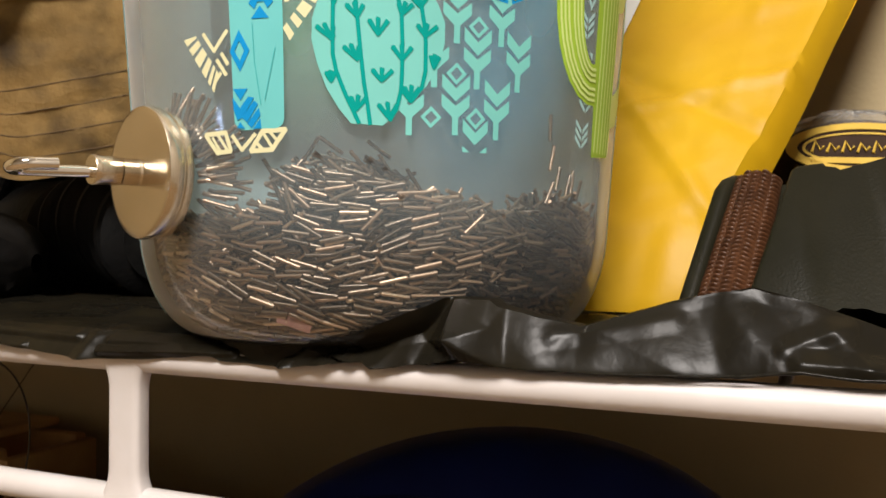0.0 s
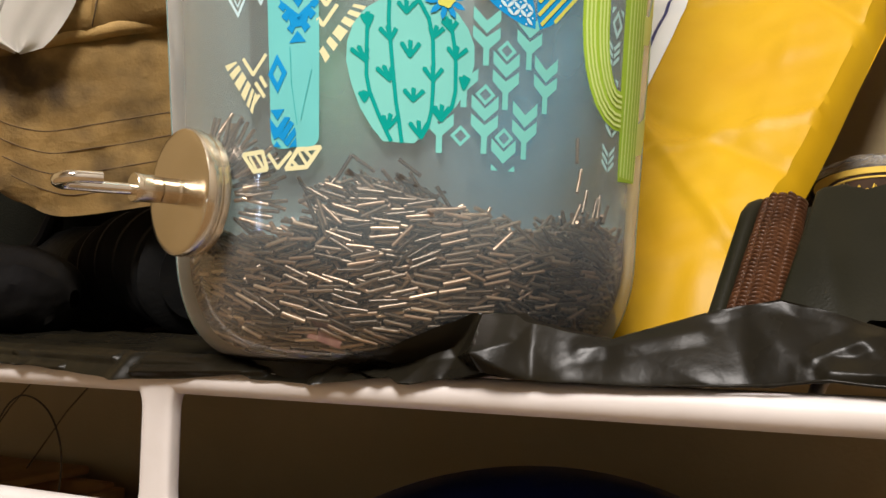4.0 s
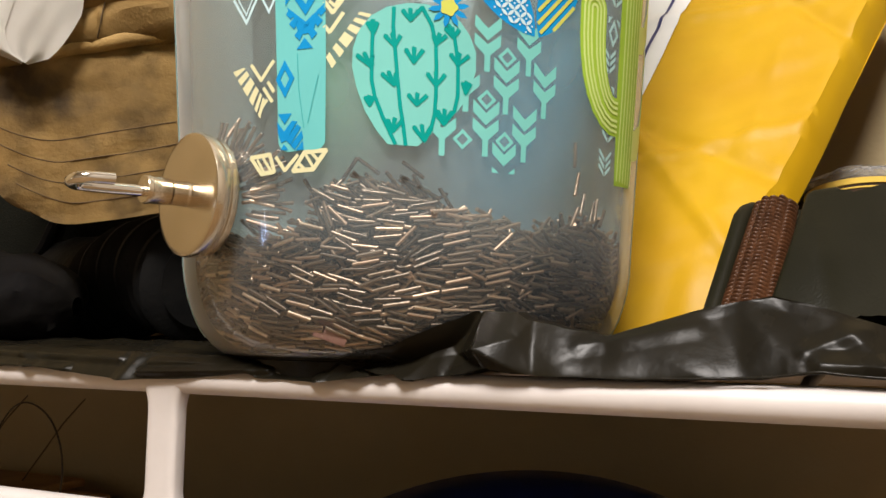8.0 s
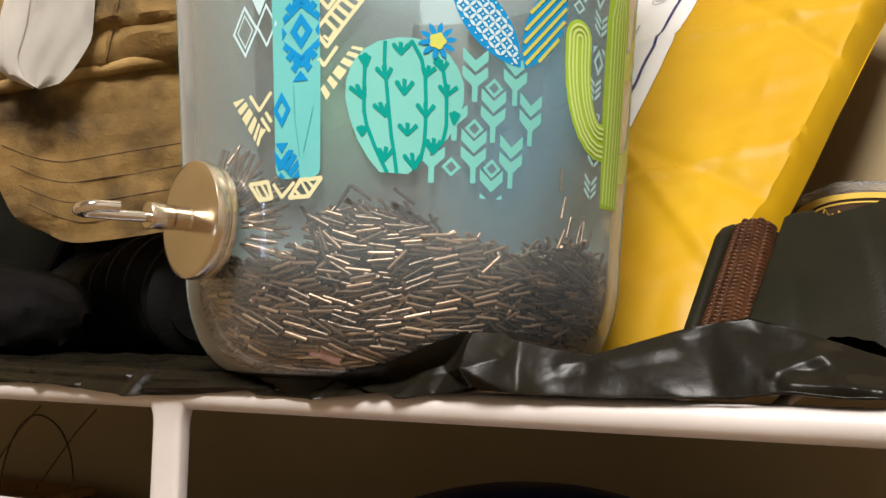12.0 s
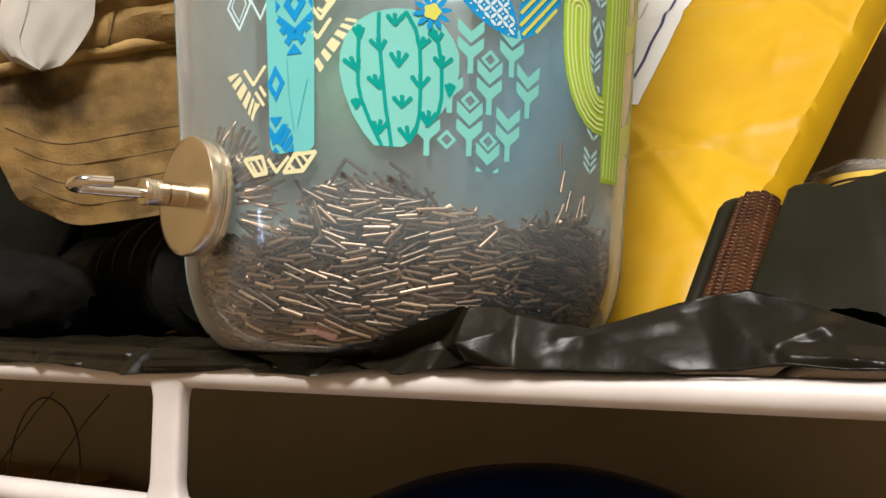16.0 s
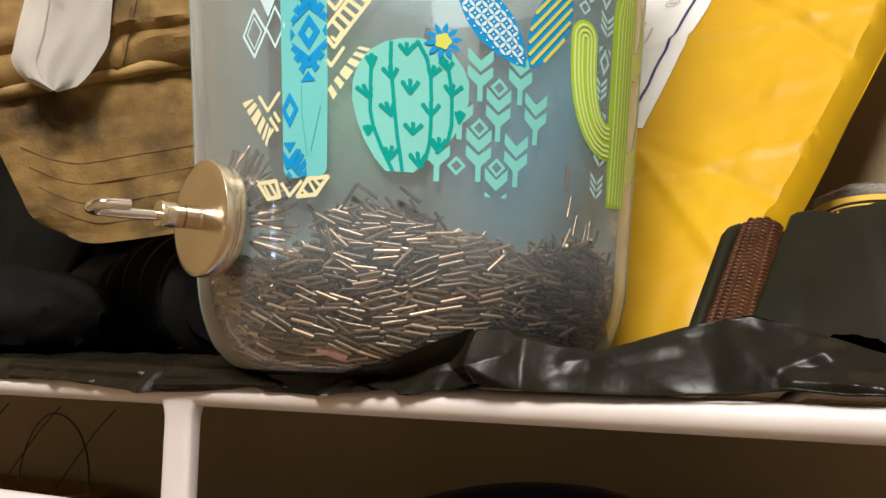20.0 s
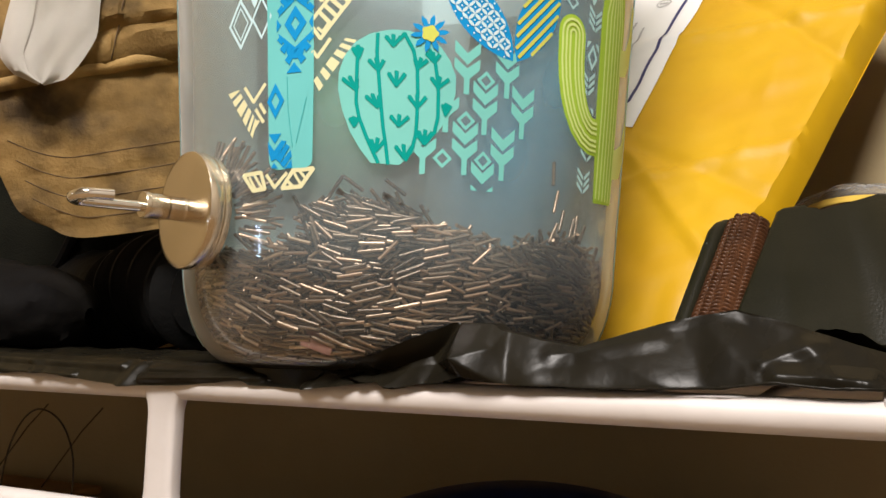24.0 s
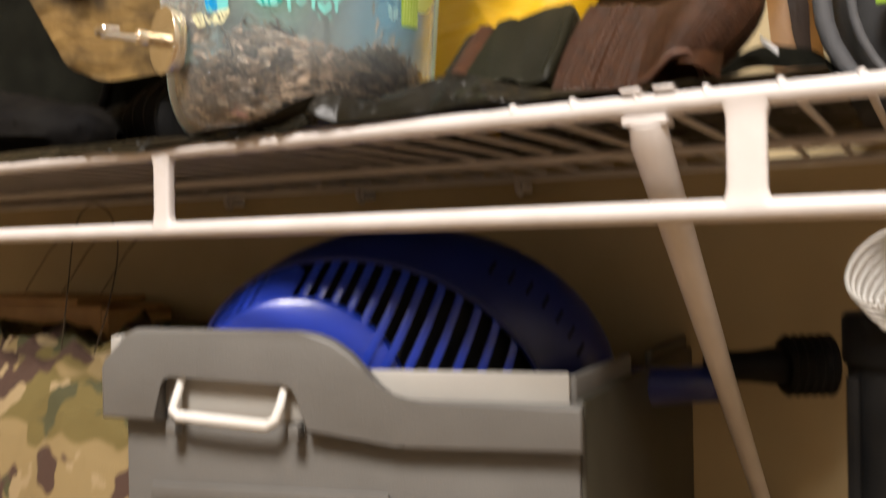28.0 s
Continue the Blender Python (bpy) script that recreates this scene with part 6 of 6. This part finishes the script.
def shell_point(p, q):
    a = math.pi * (1.06 - 1.12 * p)
    x0, y0 = grille_edge(a)
    x1, y1 = 0.037 + 0.1198 * math.cos(a), 0.0943 * math.sin(a)
    t = q ** 0.7
    if q > 0.86:
        g = (q - 0.86) / 0.14
        k = 1 - 0.42 * max(0.0, g - 0.25)
        return dome(0.037 + 0.1198 * math.cos(a) * k, y1 * k) - AV * (0.11 * g + dome(0.037 + 0.1198 * math.cos(a) * k, y1 * k).dot(AV) - dome(x1, y1).dot(AV))
    t = (q / 0.86) ** 0.6
    return dome(x0 + (x1 - x0) * t, y0 + (y1 - y0) * t)


part("crown", grid(shell_point, 90, 34), BLUE_DK, app, "dark navy smooth crown")
part("grille_ring", tube([dome(*grille_edge(math.pi * (1.06 - 1.12 * k / 60), 0.995)) for k in range(61)], 0.0020, 10), BLUE_DK, app)
# added black sheet in place of the shade inside the grille
part("slot_shade", grid(lambda p, q: dome(*grille_edge(math.pi * (1.06 - 1.12 * p), q), 0.012), 40, 14), RUBBER, app, "black sheet that paints the shade behind the slots")


def grille_bar(a, ang, w, length):
    """A flat slat that hangs from the grille's edge at a, down along ang."""
    x0, y0 = grille_edge(a, 0.99)
    d = Vector((-math.cos(ang), -math.sin(ang)))
    bm = bmesh.new()
    rows = []
    for j in range(17):
        t = length * j / 16
        bow = 0.10 * t * (1 - t / 0.085)
        c = (x0 + d.x * t - d.y * bow, y0 + d.y * t + d.x * bow)
        row = []
        for o, sink in ((-w / 2, 0.0006), (0, 0), (w / 2, 0.0006), (w / 2, 0.0022), (-w / 2, 0.0022)):
            row.append(bm.verts.new(dome(c[0] - d.y * o, c[1] + d.x * o, sink)))
        rows.append(row)
    for j in range(16):
        for i in range(5):
            bm.faces.new((rows[j][i], rows[j][(i + 1) % 5], rows[j + 1][(i + 1) % 5], rows[j + 1][i]))
    return bm


SLATS = [(-0.0780 + 0.0070 * k, 0.0026 + 0.0002 * k) for k in range(7)] + [(-0.0240, 0.0150)] + [(-0.0085 + 0.0096 * k, 0.0043) for k in range(12)]
for x, w in SLATS:
    t = (x + 0.08) / 0.19
    a = math.acos(max(-0.995, min(0.995, (x - 0.016) / 0.098)))
    y = grille_edge(a)[1]
    part("slat", grille_bar(a, radians(54 + 14 * t), w, min(0.075, y + 0.028)), BLUE, app)
# no openings cut: black strips on the crown paint the vent slots' shade
for k in range(7):
    a = radians(62 - 7 * k)
    x1, y1 = 0.040 + 0.100 * math.cos(a), 0.083 * math.sin(a)
    part("vent_slot_shade", tube([dome(x1, y1), dome(x1 - 0.004, y1 - 0.006)], 0.0012, 6), RUBBER, app, "black strip painting the shade in a vent slot")
QM = axes(dome(-0.021, -0.004) + AV * 0.0005, AR, Vector((0, 0, 1)))
part("front_cover", revolve([(0.0650, -0.016), (0.0655, -0.005), (0.0640, -0.001), (0.0600, 0.0012), (0.0420, 0.0030), (0.0200, 0.0040), (0.0010, 0.0043)], 64, QM, caps=False), BLUE, app, "smooth blue bulging cover")
HD = Vector((0.873, 0.488, 0.0))
H0 = Vector((0.0900, 0.4300, 0.8790))
part("socket", tube([H0 - HD * 0.150 + Vector((0, -0.004, -0.011)), H0 - HD * 0.140 + Vector((0, -0.004, -0.011)), H0 - HD * 0.045 + Vector((0, 0, -0.010)), H0 - HD * 0.042 + Vector((0, 0, -0.010))], [0.009, 0.0110, 0.0110, 0.009], 24), BLUE_DK, app, "navy plastic tube socket")
part("handle_lug", tube([H0 - HD * 0.085 - Vector((0, 0, 0.013)), H0 - HD * 0.040 - Vector((0, 0, 0.011))], 0.0100, 20), BLUE_DK, app)
part("neck", tube([H0 - HD * 0.045, H0 - HD * 0.02, H0], [0.0085, 0.0095, 0.0120], 20), RUBBER, app)
part("bellows", revolve([(0.004, 0.0)] + [(0.0165 + 0.0022 * (k % 2), 0.0008 + 0.0025 * k) for k in range(12)] + [(0.004, 0.0292)], 36, Matrix.Translation(H0) @ HD.to_track_quat("Z", "Y").to_matrix().to_4x4()), RUBBER, app, "black ribbed rubber bellows")

# ---- black tube and white coil ----
tubeb = thing("black_tube", "tall black plastic tube standing on the closet floor", "tube")
part("tube_body", revolve([(0.0005, FLOOR_Z), (0.030, FLOOR_Z), (0.030, 0.896), (0.0290, 0.898), (0.0005, 0.898)], 40, Matrix.Translation((0.166, 0.318, 0)), caps=False), RUBBER, tubeb)
part("tube_cap", revolve([(0.0005, 0.8965), (0.0315, 0.8965), (0.0325, 0.8985), (0.0325, 0.9170), (0.0310, 0.9195), (0.0005, 0.9205)], 40, Matrix.Translation((0.166, 0.318, 0)), caps=False), RUBBER, tubeb)
part("tube_ridge", tube([(0.140, 0.296, FLOOR_Z + 0.002), (0.140, 0.296, 0.892)], 0.003, 8), RUBBER, tubeb)
cd = Vector((0.42, 0.62, -0.62)).normalized()
ca = cd.cross(Vector((0, 0, 1))).normalized()
cb = ca.cross(cd)
turns = []
for k in range(9 * 28 + 1):
    a = 2 * math.pi * k / 28
    turns.append(Vector((0.1615, 0.290, 0.9345)) + cd * (0.0046 * k / 28 - 0.014) + (ca * math.cos(a) + cb * math.sin(a)) * 0.0200)
solo("spiral_binding", tube(turns, 0.0010, 8), WHITE_PL, "white plastic spiral coil lying on the black tube", "coil")

# ---- camouflage clothes, wooden box and wires ----


def camo_point(p, q):
    x = -0.80 + 0.588 * p
    y = 0.215 + 0.19 * q
    k = min(1.0, q / 0.12)
    h = 0.834 + 0.042 * math.sin(math.pi * min(1, q * 0.8)) - 0.020 * (1 - k) - 0.012 * max(0, (p - 0.8) / 0.2)
    h += 0.020 * nz(x * 9, y * 14, 1) + 0.025 - 0.054 * abs(nz(x * 14 + y * 12, y * 16, 3)) - 0.016 * abs(nz(x * 30 - y * 26, y * 34, 5))
    if q < 0.06:
        h = FLOOR_Z + (h - FLOOR_Z) * (q / 0.06)
    return Vector((x, y - 0.02 * math.sin(math.pi * min(1, q / 0.06)) * (q < 0.06) + 0.008 * nz(x * 25, q * 8), h))


clothes = thing("camouflage_clothes", "heap of crumpled tan camouflage clothes on the floor", "clothes")
part("jacket_front", grid(lambda p, q: camo_point(p, 0.62 * q), 130, 60), CAMO, clothes)
part("folded_sleeve", grid(lambda p, q: camo_point(p, 0.50 + 0.50 * q) + Vector((0, 0, 0.002 + 0.004 * math.sin(math.pi * min(1.0, 2.2 * q)))), 130, 46, thick=0.002), CAMO, clothes, "sleeve folded back over the heap")
wbox = thing("wooden_box", "brown wooden box standing behind the camouflage clothes", "box")
part("box_front", box((-0.70, 0.405, FLOOR_Z), (-0.478, 0.415, 0.907), 0.003), WOOD, wbox)
part("box_side", box((-0.478, 0.405, FLOOR_Z), (-0.468, 0.480, 0.902), 0.002), WOOD, wbox)
part("box_back", box((-0.70, 0.470, FLOOR_Z), (-0.478, 0.480, 0.905), 0.002), WOOD, wbox)
part("box_lid", box((-0.70, 0.402, 0.9075), (-0.505, 0.482, 0.9135), 0.002), WOOD, wbox)
hanger = thing("wire_loop", "thin dark wire loop standing up out of the clothes", "wire", "wires")
part("wire", tube([vec_along([V((-0.372, 0.28, 0.862)), V((-0.360, 0.28, 0.930)), V((-0.352, 0.28, 0.970)), V((-0.3365, 0.28, 0.9870)), V((-0.3170, 0.28, 0.9800)), V((-0.3090, 0.28, 0.9560)), V((-0.3200, 0.28, 0.915)), V((-0.345, 0.28, 0.862))], k / 48) for k in range(49)], 0.00042, 8), WIRE, hanger)
for x in (-0.585, -0.527, -0.470):
    cable = thing("thin_cable", "thin dark cable hanging from the shelf's back", "cable", "wires")
    part("wire", tube([(x - 0.02, 0.463, 0.972), (x - 0.034, 0.458, 0.955), (x - 0.062, 0.450, 0.914)], 0.0006, 8), WIRE_PALE, cable)
